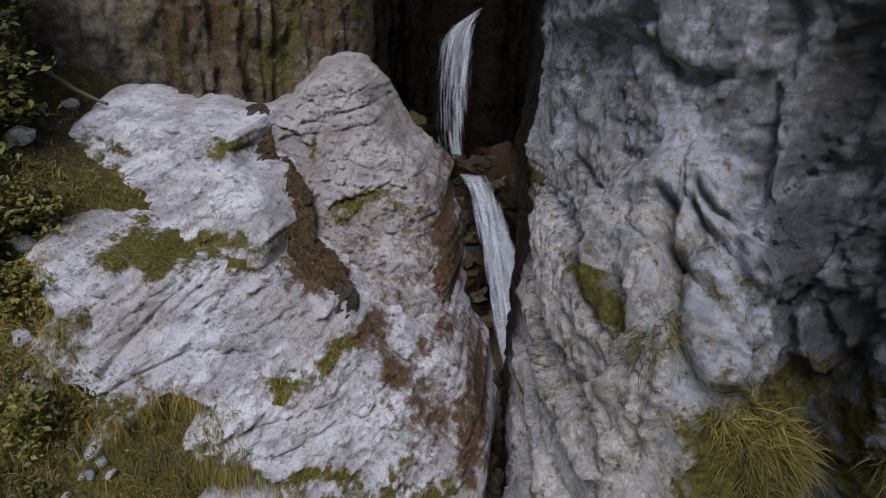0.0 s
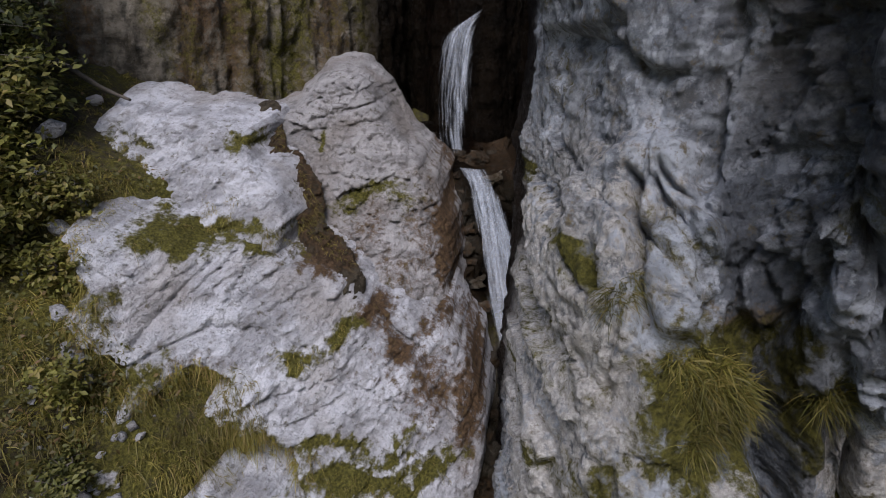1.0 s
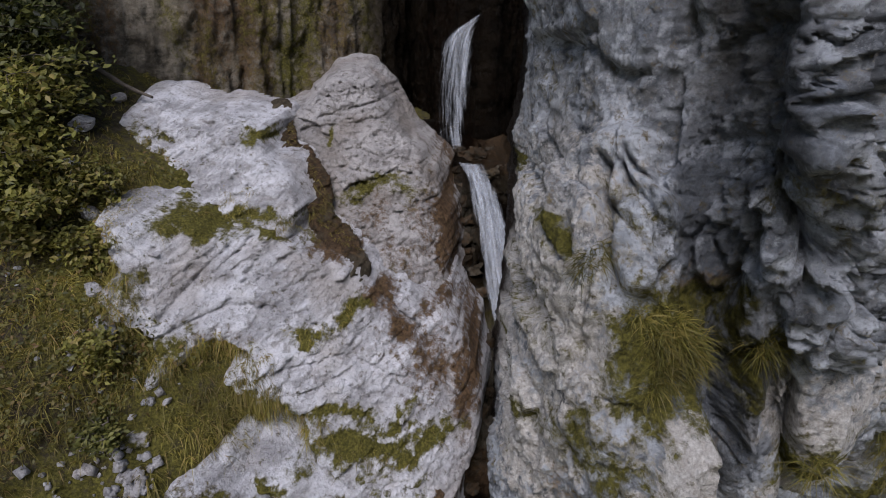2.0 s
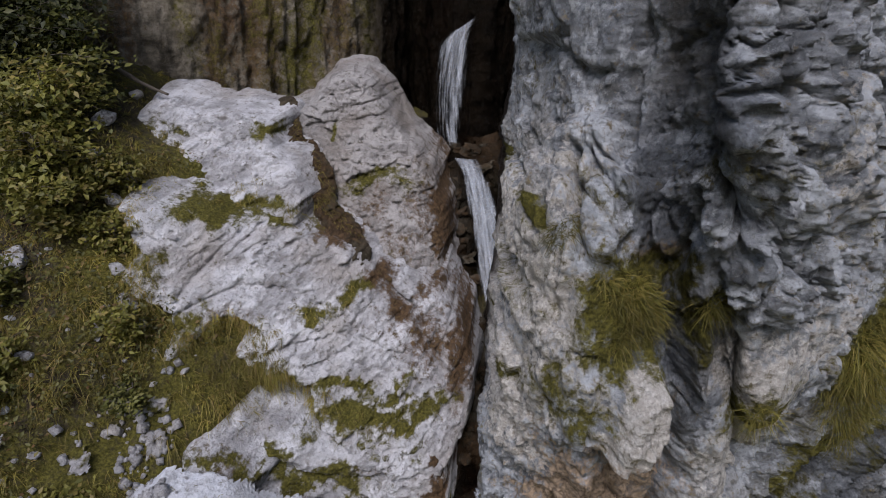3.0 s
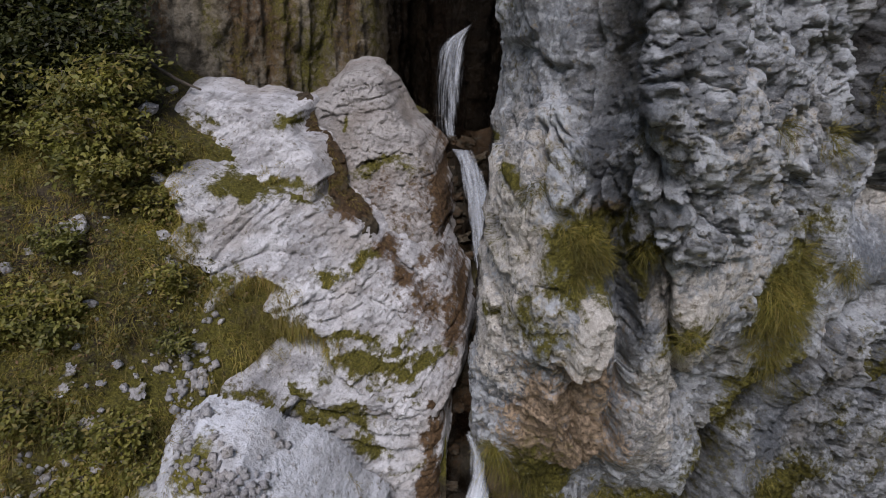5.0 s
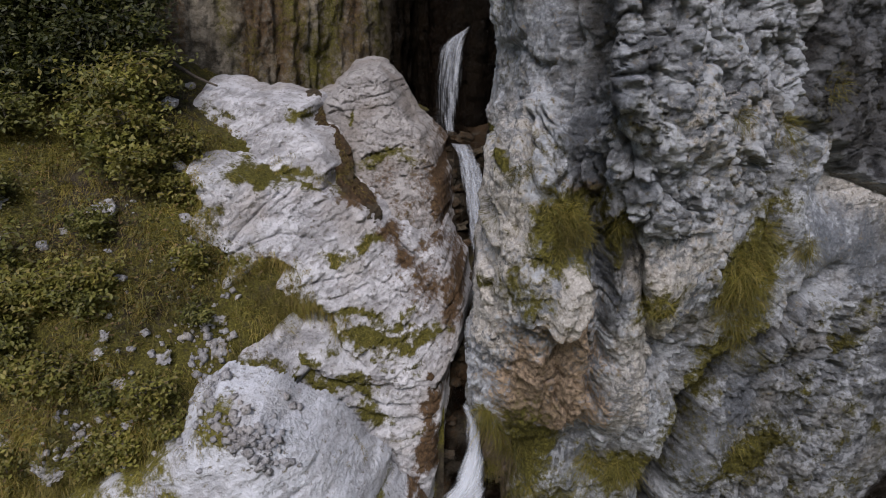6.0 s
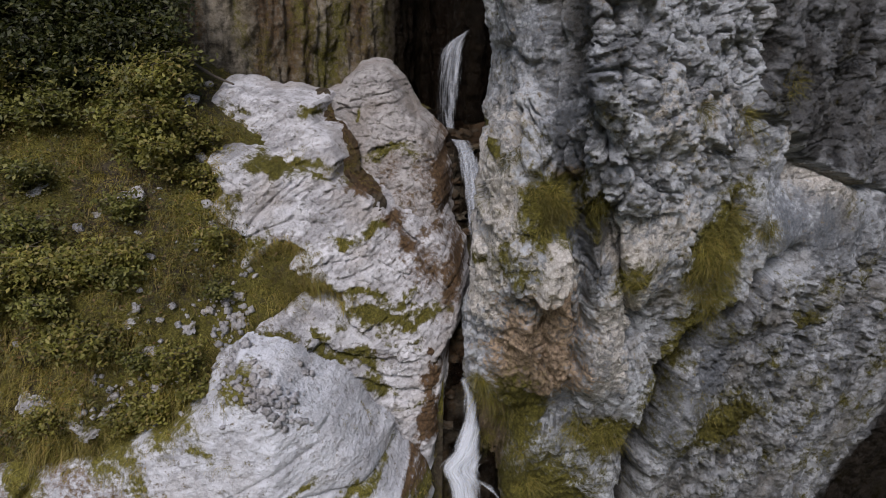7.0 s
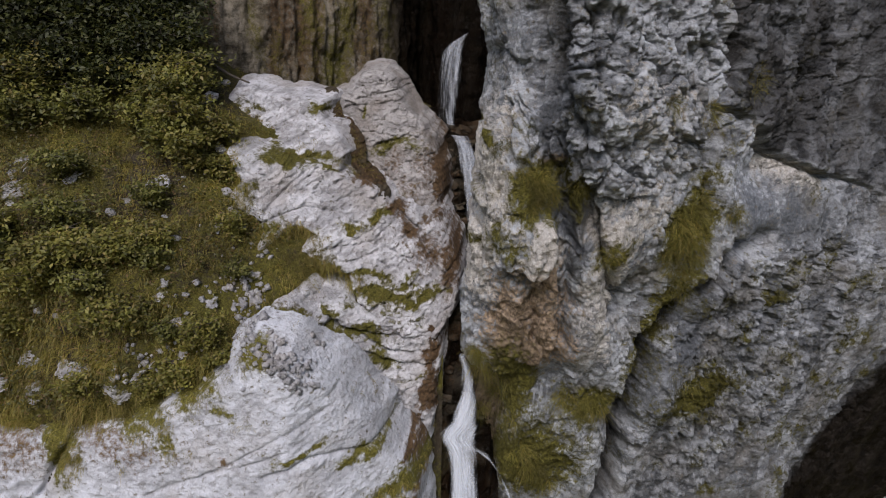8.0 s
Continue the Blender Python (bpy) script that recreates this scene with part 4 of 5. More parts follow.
slab("soil_gully", [(-2.57, 4.95), (-2.47, 4.97), (-2.4, 4.72), (-2.22, 4.5), (-2.08, 4.38), (-1.86, 4.1), (-1.62, 3.68), (-1.3, 3.4), (-1.1, 3.12), (-1.35, 3.26), (-1.66, 3.48), (-1.84, 3.75), (-1.96, 4.0), (-2.1, 4.2), (-2.32, 4.4), (-2.46, 4.55), (-2.5, 4.7)],
     lambda x, z: -0.55 + 0.05 * (x + 2.0) + 1.15 * (z - 4.2) - 0.13, 0.022, 0.04, 0.3, 0.16, 121, soil, "brown earthy gully with dead grass between the boulders", block=0.2, margin=0.1,
     marks={"rust": [(-2.0, 4.1, 0.4, 0.7, 35, 0.9), (-1.4, 3.4, 0.3, 0.2, 0, 0.8)]}, category="soil")


def bed_base(z):
    return np.interp(z, [-6.2, -3, -1.5, 0.2, 1, 2.2, 3.8, 3.95, 4.3], [-4.6, -4.2, -3.8, -3.0, -2.2, -0.5, 1.0, 1.9, 2.6])


def bed_y(x, z):
    return bed_base(z) + 0.45 - 0.35 * np.clip(0.4 - x, 0, None) - 0.1 * np.clip(x - 0.5, 0, 0.4) + 2.5 * np.clip(x - 1.15, 0, None)


bx, bz = np.meshgrid(np.arange(-1.6, 2.2, 0.024), np.arange(-6.2, 4.35, 0.024))
bp = np.stack([bx, bz, bx * 0], -1)
by = bed_y(bx, bz)
bf, be, br = facets(bx * 4 + 0.4 * fbm(bp * 2, 3, 112), bz * 5, 113, 1.0)
by = by - 0.14 * fbm(bp * 1.8, 5, 111) - 0.12 * bf
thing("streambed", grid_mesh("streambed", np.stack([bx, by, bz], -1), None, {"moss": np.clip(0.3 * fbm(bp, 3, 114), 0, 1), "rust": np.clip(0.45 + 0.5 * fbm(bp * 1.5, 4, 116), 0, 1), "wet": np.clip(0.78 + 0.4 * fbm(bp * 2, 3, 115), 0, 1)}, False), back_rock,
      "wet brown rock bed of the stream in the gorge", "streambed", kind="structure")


# ---- plants ----
def foliage_material(name, colours):
    """Leaves or blades: a colour of its own for each, from a row of colours, with some light let through."""
    m, nodes, links, bsdf = node_material(name)
    geo = nodes.new("ShaderNodeNewGeometry")
    ramp = nodes.new("ShaderNodeValToRGB")
    els = ramp.color_ramp.elements
    for k, c in enumerate(colours):
        e = els[k] if k < 2 else els.new(1.0)
        e.position, e.color = k / (len(colours) - 1), (*c, 1)
    links.new(geo.outputs["Random Per Island"], ramp.inputs[0])
    spots = nodes.new("ShaderNodeTexNoise")
    spots.inputs["Scale"].default_value = 1.6
    spots.inputs["Detail"].default_value = 5.0
    links.new(geo.outputs["Position"], spots.inputs["Vector"])
    mix = nodes.new("ShaderNodeMix")
    mix.data_type, mix.blend_type = "RGBA", "MULTIPLY"
    mix.inputs[0].default_value = 0.9
    grey = nodes.new("ShaderNodeMapRange")
    grey.inputs[1].default_value, grey.inputs[2].default_value = 0.3, 0.7
    grey.inputs[3].default_value, grey.inputs[4].default_value = 0.5, 1.45
    links.new(spots.outputs["Fac"], grey.inputs[0])
    links.new(ramp.outputs[0], mix.inputs[6])
    links.new(grey.outputs[0], mix.inputs[7])
    links.new(mix.outputs[2], bsdf.inputs["Base Color"])
    bsdf.inputs["Roughness"].default_value = 0.6
    thin = nodes.new("ShaderNodeBsdfTranslucent")
    links.new(mix.outputs[2], thin.inputs["Color"])
    both = nodes.new("ShaderNodeMixShader")
    both.inputs[0].default_value = 0.4
    links.new(bsdf.outputs[0], both.inputs[1])
    links.new(thin.outputs[0], both.inputs[2])
    links.new(both.outputs[0], nodes["Material Output"].inputs["Surface"])
    return m


grass_green = foliage_material("grass_blades", [(0.12, 0.102, 0.02), (0.22, 0.19, 0.036), (0.29, 0.245, 0.052), (0.31, 0.21, 0.082)])
grass_gold = foliage_material("dry_grass_blades", [(0.07, 0.062, 0.012), (0.17, 0.15, 0.026), (0.26, 0.20, 0.045), (0.13, 0.08, 0.025)])
tree_green = foliage_material("tree_leaves", [(0.014, 0.018, 0.004), (0.032, 0.04, 0.008), (0.058, 0.066, 0.014), (0.08, 0.078, 0.02)])
leaf_green = foliage_material("shrub_leaves", [(0.055, 0.06, 0.012), (0.108, 0.113, 0.021), (0.165, 0.165, 0.035), (0.2, 0.178, 0.048)])
bush_green = foliage_material("bush_leaves", [(0.085, 0.085, 0.015), (0.15, 0.145, 0.025), (0.205, 0.19, 0.038), (0.23, 0.175, 0.055)])
herb_green = foliage_material("herb_leaves", [(0.05, 0.05, 0.012), (0.09, 0.09, 0.02), (0.13, 0.115, 0.03), (0.15, 0.085, 0.035)])
tuft_green = foliage_material("tuft_blades", [(0.06, 0.06, 0.010), (0.13, 0.122, 0.02), (0.21, 0.185, 0.034), (0.27, 0.21, 0.06), (0.09, 0.088, 0.015)])
bark, bnodes, blinks, bbsdf = node_material("bark")
bnoise = bnodes.new("ShaderNodeTexNoise")
bnoise.inputs["Scale"].default_value, bnoise.inputs["Detail"].default_value = 22, 8
bramp = bnodes.new("ShaderNodeValToRGB")
bramp.color_ramp.elements[0].color, bramp.color_ramp.elements[1].color = (0.03, 0.024, 0.018, 1), (0.15, 0.125, 0.10, 1)
blinks.new(bnoise.outputs["Fac"], bramp.inputs[0])
blinks.new(bramp.outputs[0], bbsdf.inputs["Base Color"])
bbsdf.inputs["Roughness"].default_value = 0.9

rng = np.random.default_rng(5)


def unit(v):
    return v / np.maximum(np.linalg.norm(v, axis=-1, keepdims=True), 1e-9)


def blade_arrays(roots, ways, lengths, widths, droop):
    """Tapered bent strips from their roots, hanging by droop."""
    n = len(roots)
    side = unit(np.cross(ways, rng.normal(size=(n, 3))))
    verts = []
    for t in (0.0, 0.35, 0.7, 1.0):
        c = roots + ways * (lengths * t)[:, None] + np.array([0, 0, -1.0]) * (droop * lengths * t * t)[:, None]
        w = (widths * (1 - t**1.6) * 0.5 + 0.0004)[:, None]
        verts += [c - side * w, c + side * w]
    verts = np.stack(verts, 1).reshape(-1, 3)
    base = (np.arange(n) * 8)[:, None, None]
    faces = (base + np.array([[0, 1, 3, 2], [2, 3, 5, 4], [4, 5, 7, 6]])[None]).reshape(-1, 4)
    return verts, faces


def leaf_arrays(centres, ups, sizes, slim=0.55):
    """Pointed leaves folded along the middle, lying with their faces along ups."""
    n = len(centres)
    along = unit(np.cross(ups, rng.normal(size=(n, 3))))
    side = np.cross(ups, along)
    s = sizes[:, None]
    base, tip = centres - along * s * 0.5, centres + along * s * 0.5 - ups * s * 0.12
    mid = centres - ups * s * 0.05
    left, right = centres - side * s * slim * 0.5 + ups * s * 0.08 - along * s * 0.08, centres + side * s * slim * 0.5 + ups * s * 0.08 - along * s * 0.08
    verts = np.stack([base, right, tip, left, mid], 1).reshape(-1, 3)
    b = (np.arange(n) * 5)[:, None, None]
    faces = (b + np.array([[0, 1, 2, 4], [0, 4, 2, 3]])[None]).reshape(-1, 4)
    return verts, faces


def tube_arrays(points, radii, sides=7):
    p, r = np.array(points, float), np.array(radii, float)
    way = unit(np.gradient(p, axis=0))
    a = unit(np.cross(way, np.array([0.31, 0.72, 0.2])))
    b = np.cross(way, a)
    ang = np.arange(sides) * 2 * np.pi / sides
    rings = p[:, None] + r[:, None, None] * (a[:, None] * np.cos(ang)[None, :, None] + b[:, None] * np.sin(ang)[None, :, None])
    verts = rings.reshape(-1, 3)
    i, j = np.meshgrid(np.arange(len(p) - 1), np.arange(sides), indexing="ij")
    k = (j + 1) % sides
    faces = np.stack([i * sides + j, i * sides + k, (i + 1) * sides + k, (i + 1) * sides + j], -1).reshape(-1, 4)
    return verts, faces


def joined(pieces):
    verts, faces, n = [], [], 0
    for v, f in pieces:
        verts.append(v), faces.append(f + n)
        n += len(v)
    return np.concatenate(verts), np.concatenate(faces)


bpy.context.view_layer.update()
graph = bpy.context.evaluated_depsgraph_get()


def surface(x, z):
    """The first rock or soil that a level line at x, z meets, seen from the open side."""
    hit, place, normal, _, ob, _ = scene.ray_cast(graph, Vector((x, -12.0, z)), Vector((0, 1, 0)))
    return (np.array(place), np.array(normal), ob.name) if hit else None


def scatter(count, low, high, density, on):
    """Places and normals of random spots on the named surfaces, kept by a density over x, z."""
    xs, zs = rng.uniform(low[0], high[0], count), rng.uniform(low[1], high[1], count)
    keep = rng.uniform(size=count) < density(xs, zs)
    places, norms = [], []
    for x, z in zip(xs[keep], zs[keep]):
        found = surface(x, z)
        if found and found[2].startswith(on):
            n = found[1]
            places.append(found[0]), norms.append(n if n[1] < 0 else -n)
    return np.array(places).reshape(-1, 3), np.array(norms).reshape(-1, 3)


def grass_tuft(x, z, radius, length, count, label, material, droop=0.4, stretch=1.0):
    """A tuft of long blades rooted on the cliff, hanging over at the tips."""
    found = surface(x, z)
    if not found:
        return None
    a, r = rng.uniform(0, 2 * np.pi, count), radius * np.sqrt(rng.uniform(size=count))
    place, n = found[0], found[1] if found[1][1] < 0 else -found[1]
    n = unit(n * 0.5 + np.array([0.0, -0.6, 0.2]))
    roots = place + np.stack([np.cos(a) * r, 0.06 - 0.1 * rng.uniform(size=count), np.sin(a) * r * stretch], -1)
    out = np.stack([np.cos(a) * r / radius, a * 0, np.sin(a) * r / radius], -1)
    tilt = np.array([rng.uniform(-0.5, 0.5), -0.2, rng.uniform(-0.5, 0.3)])
    ways = unit(n * 0.45 + out * 0.95 + 0.6 * tilt + 0.6 * rng.normal(size=(count, 3)))
    lengths = length * (0.3 + 0.9 * rng.uniform(size=count) ** 1.5) * 1.15
    v, f = blade_arrays(roots, ways, lengths, np.full(count, 0.0042) * rng.uniform(0.6, 1.4, count), droop * rng.uniform(0.6, 1.4, count))
    return thing("grass_tuft", flat_mesh("grass_tuft", v - place, f), material, label, "grass", "grass tufts on the cliff")


def set_tuft(spots, label, material, **kw):
    for x, z, radius, length, count in spots:
        found = surface(x, z)
        ob = grass_tuft(x, z, radius, length, count, label, material, **kw)
        if ob:
            ob.location = found[0]


set_tuft([(1.26, 4.3, 0.08, 0.12, 275), (1.38, 4.28, 0.09, 0.13, 375), (1.5, 4.22, 0.09, 0.13, 375), (1.36, 4.12, 0.10, 0.14, 475), (1.52, 4.06, 0.11, 0.16, 525), (1.64, 4.1, 0.09, 0.13, 375), (1.7, 3.94, 0.09, 0.13, 375), (1.58, 3.86, 0.09, 0.14, 400), (1.42, 3.9, 0.09, 0.16, 475), (1.34, 3.84, 0.07, 0.13, 275)], "thick tuft of long yellow-green grass hanging from a cliff ledge", tuft_green)
set_tuft([(4.05, 3.75, 0.16, 0.2, 420), (3.9, 3.55, 0.18, 0.2, 480), (3.7, 3.4, 0.18, 0.2, 480), (3.85, 3.2, 0.2, 0.2, 520), (4.1, 3.2, 0.18, 0.2, 480), (3.65, 3.05, 0.16, 0.18, 420), (3.9, 2.9, 0.18, 0.2, 480), (4.15, 2.9, 0.16, 0.18, 400), (3.75, 2.7, 0.16, 0.18, 380), (3.95, 2.55, 0.14, 0.18, 320)], "bushy green grass growing in a diagonal cleft of the cliff", tuft_green)
set_tuft([(4.65, 3.58, 0.12, 0.22, 350), (4.15, 3.92, 0.14, 0.26, 450), (3.14, 5.28, 0.12, 0.18, 260), (3.84, 5.1, 0.14, 0.2, 260), (4.8, 5.52, 0.2, 0.2, 260), (2.05, 4.15, 0.1, 0.15, 300), (2.6, 3.14, 0.12, 0.2, 260), (0.93, 4.63, 0.09, 0.12, 260), (1.03, 4.7, 0.06, 0.1, 160)],
         "small olive-green grass cushion on the cliff", tuft_green)
set_tuft([(0.75, 1.05, 0.1, 0.26, 350), (0.85, 0.7, 0.12, 0.28, 350), (1.05, 0.45, 0.12, 0.26, 300), (1.35, 0.25, 0.15, 0.22, 300), (1.2, -0.2, 0.15, 0.28, 350), (1.5, -0.6, 0.16, 0.24, 300), (1.7, -1.5, 0.2, 0.32, 450), (1.95, -2.0, 0.2, 0.32, 400), (2.3, -2.5, 0.2, 0.3, 350), (1.0, -0.9, 0.14, 0.26, 250), (2.9, -0.25, 0.25, 0.25, 500), (2.4, -0.1, 0.2, 0.25, 300)],
         "long wet grass hanging from the rock beside the lower fall", tuft_green)
set_tuft([(4.05, 2.25, 0.16, 0.16, 260), (4.15, 0.6, 0.2, 0.14, 260), (4.5, 0.3, 0.26, 0.14, 320)], "patch of dull green grass under the overhang", tuft_green)

def clumps(places, norms, each, reach, low, high, width, droop, rise=0.9):
    """Blades in small tufts, several from each place."""
    k = len(places) * each
    at = np.repeat(places, each, 0) + reach * rng.normal(size=(k, 3)) * np.array([1, 0.6, 0.6])
    n = np.repeat(norms, each, 0)
    own = np.repeat(rng.uniform(low, high, len(places)), each)
    lean = np.repeat(0.4 * rng.normal(size=(len(places), 3)), each, 0)
    return blade_arrays(at - n * 0.02, unit(n * 0.5 + np.array([0, -0.2, rise]) + lean + 0.5 * rng.normal(size=(k, 3))), own * rng.uniform(0.5, 1.15, k), np.full(k, width) * rng.uniform(0.6, 1.3, k), droop * rng.uniform(0.5, 1.4, k))


# ledges and hollows of the slabs
LEDGES = [(-2.85, 3.9, 0.5, 0.10, -6, 1.0), (-2.15, 3.72, 0.38, 0.08, -16, 0.9), (-1.64, 2.57, 0.2, 0.06, 0, 1.0), (-1.15, 2.7, 0.16, 0.07, 5, 0.8), (-2.75, 2.45, 0.5, 0.16, -12, 1.0), (-2.3, 2.15, 0.35, 0.16, -20, 0.9),
          (-1.7, 1.8, 0.45, 0.07, -18, 0.6), (-0.9, 1.4, 0.6, 0.08, 0, 0.9), (-0.2, 1.22, 0.35, 0.07, 0, 0.8), (-4.3, 4.35, 0.4, 0.1, 0, 0.9), (-0.5, -1.4, 0.4, 0.25, 0, 0.9), (-1.1, 0.35, 0.3, 0.08, -20, 0.6), (-2.75, 1.3, 0.14, 0.14, 0, 0.5), (-3.3, 2.5, 0.35, 0.2, 0, 0.9)] + [
    (-3.7, 0.75, 0.35, 0.16, -15, 0.9), (-4.5, 0.25, 0.35, 0.22, 10, 1.0), (-5.5, 0.25, 0.5, 0.16, 0, 1.0), (-6.6, 0.0, 0.7, 0.22, 0, 1.0), (-5.3, 0.0, 0.45, 0.16, 8, 0.8), (-4.3, 0.5, 0.35, 0.14, -15, 0.8), (-5.9, -0.5, 0.12, 0.5, 15, 0.9), (-3.1, 1.25, 0.2, 0.16, 0, 0.8), (-4.0, -0.15, 0.2, 0.1, 10, 0.7), (-5.0, -0.5, 0.2, 0.1, 0, 0.7), (-2.9, 0.35, 0.12, 0.1, 0, 0.6), (-3.9, 3.95, 0.2, 0.3, 0, 1.0), (-3.6, 3.3, 0.16, 0.3, 20, 0.9), (-3.3, 2.75, 0.16, 0.25, 0, 0.9)]
places, norms = scatter(14000, (-7.5, -2), (0.3, 5), lambda x, z: smooth(blobs(x, z, LEDGES), 0.2, 0.7), ("rock_slab", "boulder", "soil"))
v, f = clumps(places, norms, 9, 0.03, 0.06, 0.2, 0.006, 1.0, 0.7)
thing("ledge_grass", flat_mesh("ledge_grass", v, f), grass_green, "short olive grass and moss along the ledges of the slabs", "grass", kind="stuff")
places, norms = scatter(9000, (-2.7, 3), (-1.0, 5), lambda x, z: (inside(x, z, [(-2.5, 4.8), (-2.3, 4.7), (-1.6, 3.8), (-1.1, 3.2), (-1.5, 3.4), (-2.0, 3.8), (-2.4, 4.4)]) > 0) * 0.8, ("soil",))
k = len(places)
v, f = blade_arrays(places, unit(norms + np.array([0, -0.2, -0.3]) + 0.5 * rng.normal(size=(k, 3))), rng.uniform(0.06, 0.16, k), np.full(k, 0.006), rng.uniform(0.5, 1.2, k))
thing("dead_grass", flat_mesh("dead_grass", v, f), grass_gold, "brown dead grass lying in the gully", "grass", kind="stuff")


# the overgrown slope, with places where rock breaks through
OUTCROPS = [(-6.5, 2.35, 0.2, 0.14), (-6.0, 2.9, 0.16, 0.12), (-7.5, 3.8, 0.34, 0.26), (-7.2, 3.45, 0.42, 0.24), (-6.65, 3.62, 0.3, 0.16), (-5.2, 3.5, 0.3, 0.12), (-5.6, 3.25, 0.2, 0.12), (-3.96, 2.9, 0.22, 0.18), (-5.85, 0.95, 0.32, 0.24), (-4.5, 2.15, 0.22, 0.14), (-4.15, 1.7, 0.26, 0.16),
            (-4.2, 1.25, 0.3, 0.2), (-6.6, 0.5, 0.4, 0.26), (-5.05, 0.65, 0.36, 0.22), (-6.7, 1.0, 0.26, 0.2), (-3.8, 1.85, 0.2, 0.12), (-4.4, 3.65, 0.16, 0.14), (-3.3, 2.05, 0.25, 0.14), (-4.75, 4.75, 0.18, 0.18), (-4.55, 4.35, 0.16, 0.13), (-7.4, 0.7, 0.4, 0.3)]
SCREE = [(-3.35, 1.75, 0.45, 0.14, -10, 1.0), (-2.95, 1.5, 0.5, 0.14, -15, 1.0), (-2.2, 1.15, 0.5, 0.12, -35, 1.0), (-3.5, 2.3, 0.3, 0.16, 0, 0.25), (-3.9, 1.55, 0.4, 0.16, 0, 0.3), (-4.6, 1.0, 0.5, 0.2, 0, 0.2)]
def cover(x, z):
    p = np.stack([x, z, x * 0], -1)
    return np.clip(0.55 + 0.9 * fbm(p * 1.1, 4, 301), 0.05, 1) * (1 - blobs(x, z, [(a, b - 0.05, c * 0.9, d * 0.9, 0, 1.0) for a, b, c, d in OUTCROPS])) * (1 - 0.85 * blobs(x, z, SCREE))


places, norms = scatter(15000, (-10.5, -0.4), (-1.5, 6.4), cover, ("ground", "rock_outcrop"))
v, f = clumps(places, norms, 14, 0.035, 0.1, 0.38, 0.0095, 0.95, 0.6)
EDGES = [(-3.65, 3.4, 0.1, 0.3, 20, 1.0), (-3.35, 2.6, 0.2, 0.15, 0, 1.0), (-2.7, 2.45, 0.45, 0.2, -10, 1.0), (-2.3, 2.05, 0.4, 0.25, -30, 1.0), (-3.95, 3.85, 0.16, 0.3, 0, 1.0), (-4.35, 4.4, 0.4, 0.16, 0, 1.0), (-1.8, 1.75, 0.35, 0.12, -30, 1.0), (-3.3, 1.5, 0.3, 0.2, 0, 0.8)]
edge_places, edge_norms = scatter(9000, (-5.0, 1.3), (-1.4, 4.8), lambda x, z: smooth(blobs(x, z, EDGES), 0.25, 0.8), ("ground", "rock_slab"))
v, f = joined([(v, f), clumps(edge_places, edge_norms, 10, 0.03, 0.08, 0.22, 0.007, 1.3, 0.4)])
thing("slope_grass", flat_mesh("slope_grass", v, f), grass_green, "unkempt olive-green grass covering the slope", "grass", kind="stuff")
places, norms = scatter(2600, (-10.5, 0.0), (-2.6, 6.0), lambda x, z: smooth(cover(x + 60, z), 0.5, 0.9), ("ground",))
v, f = clumps(places, norms, 16, 0.04, 0.12, 0.4, 0.007, 1.0)
thing("slope_hay", flat_mesh("slope_hay", v, f), grass_gold, "tufts of yellowed grass scattered over the slope", "grass", kind="stuff")
places, norms = scatter(32000, (-10.0, 0.0), (-2.6, 6.2), lambda x, z: smooth(cover(x + 30, z), 0.45, 0.9), ("ground",))
k = len(places)
lift = rng.uniform(0.03, 0.28, k)[:, None]
v, f = leaf_arrays(places + lift * unit(norms + np.array([0, 0, 1.0])), unit(norms * 0.4 + np.array([0, -0.3, 1.0]) + 0.6 * rng.normal(size=(k, 3))), rng.uniform(0.03, 0.075, k), 0.55)
thing("slope_herbs", flat_mesh("slope_herbs", v, f), herb_green, "low leafy herbs and seedlings among the slope grass", "herbs", kind="stuff")


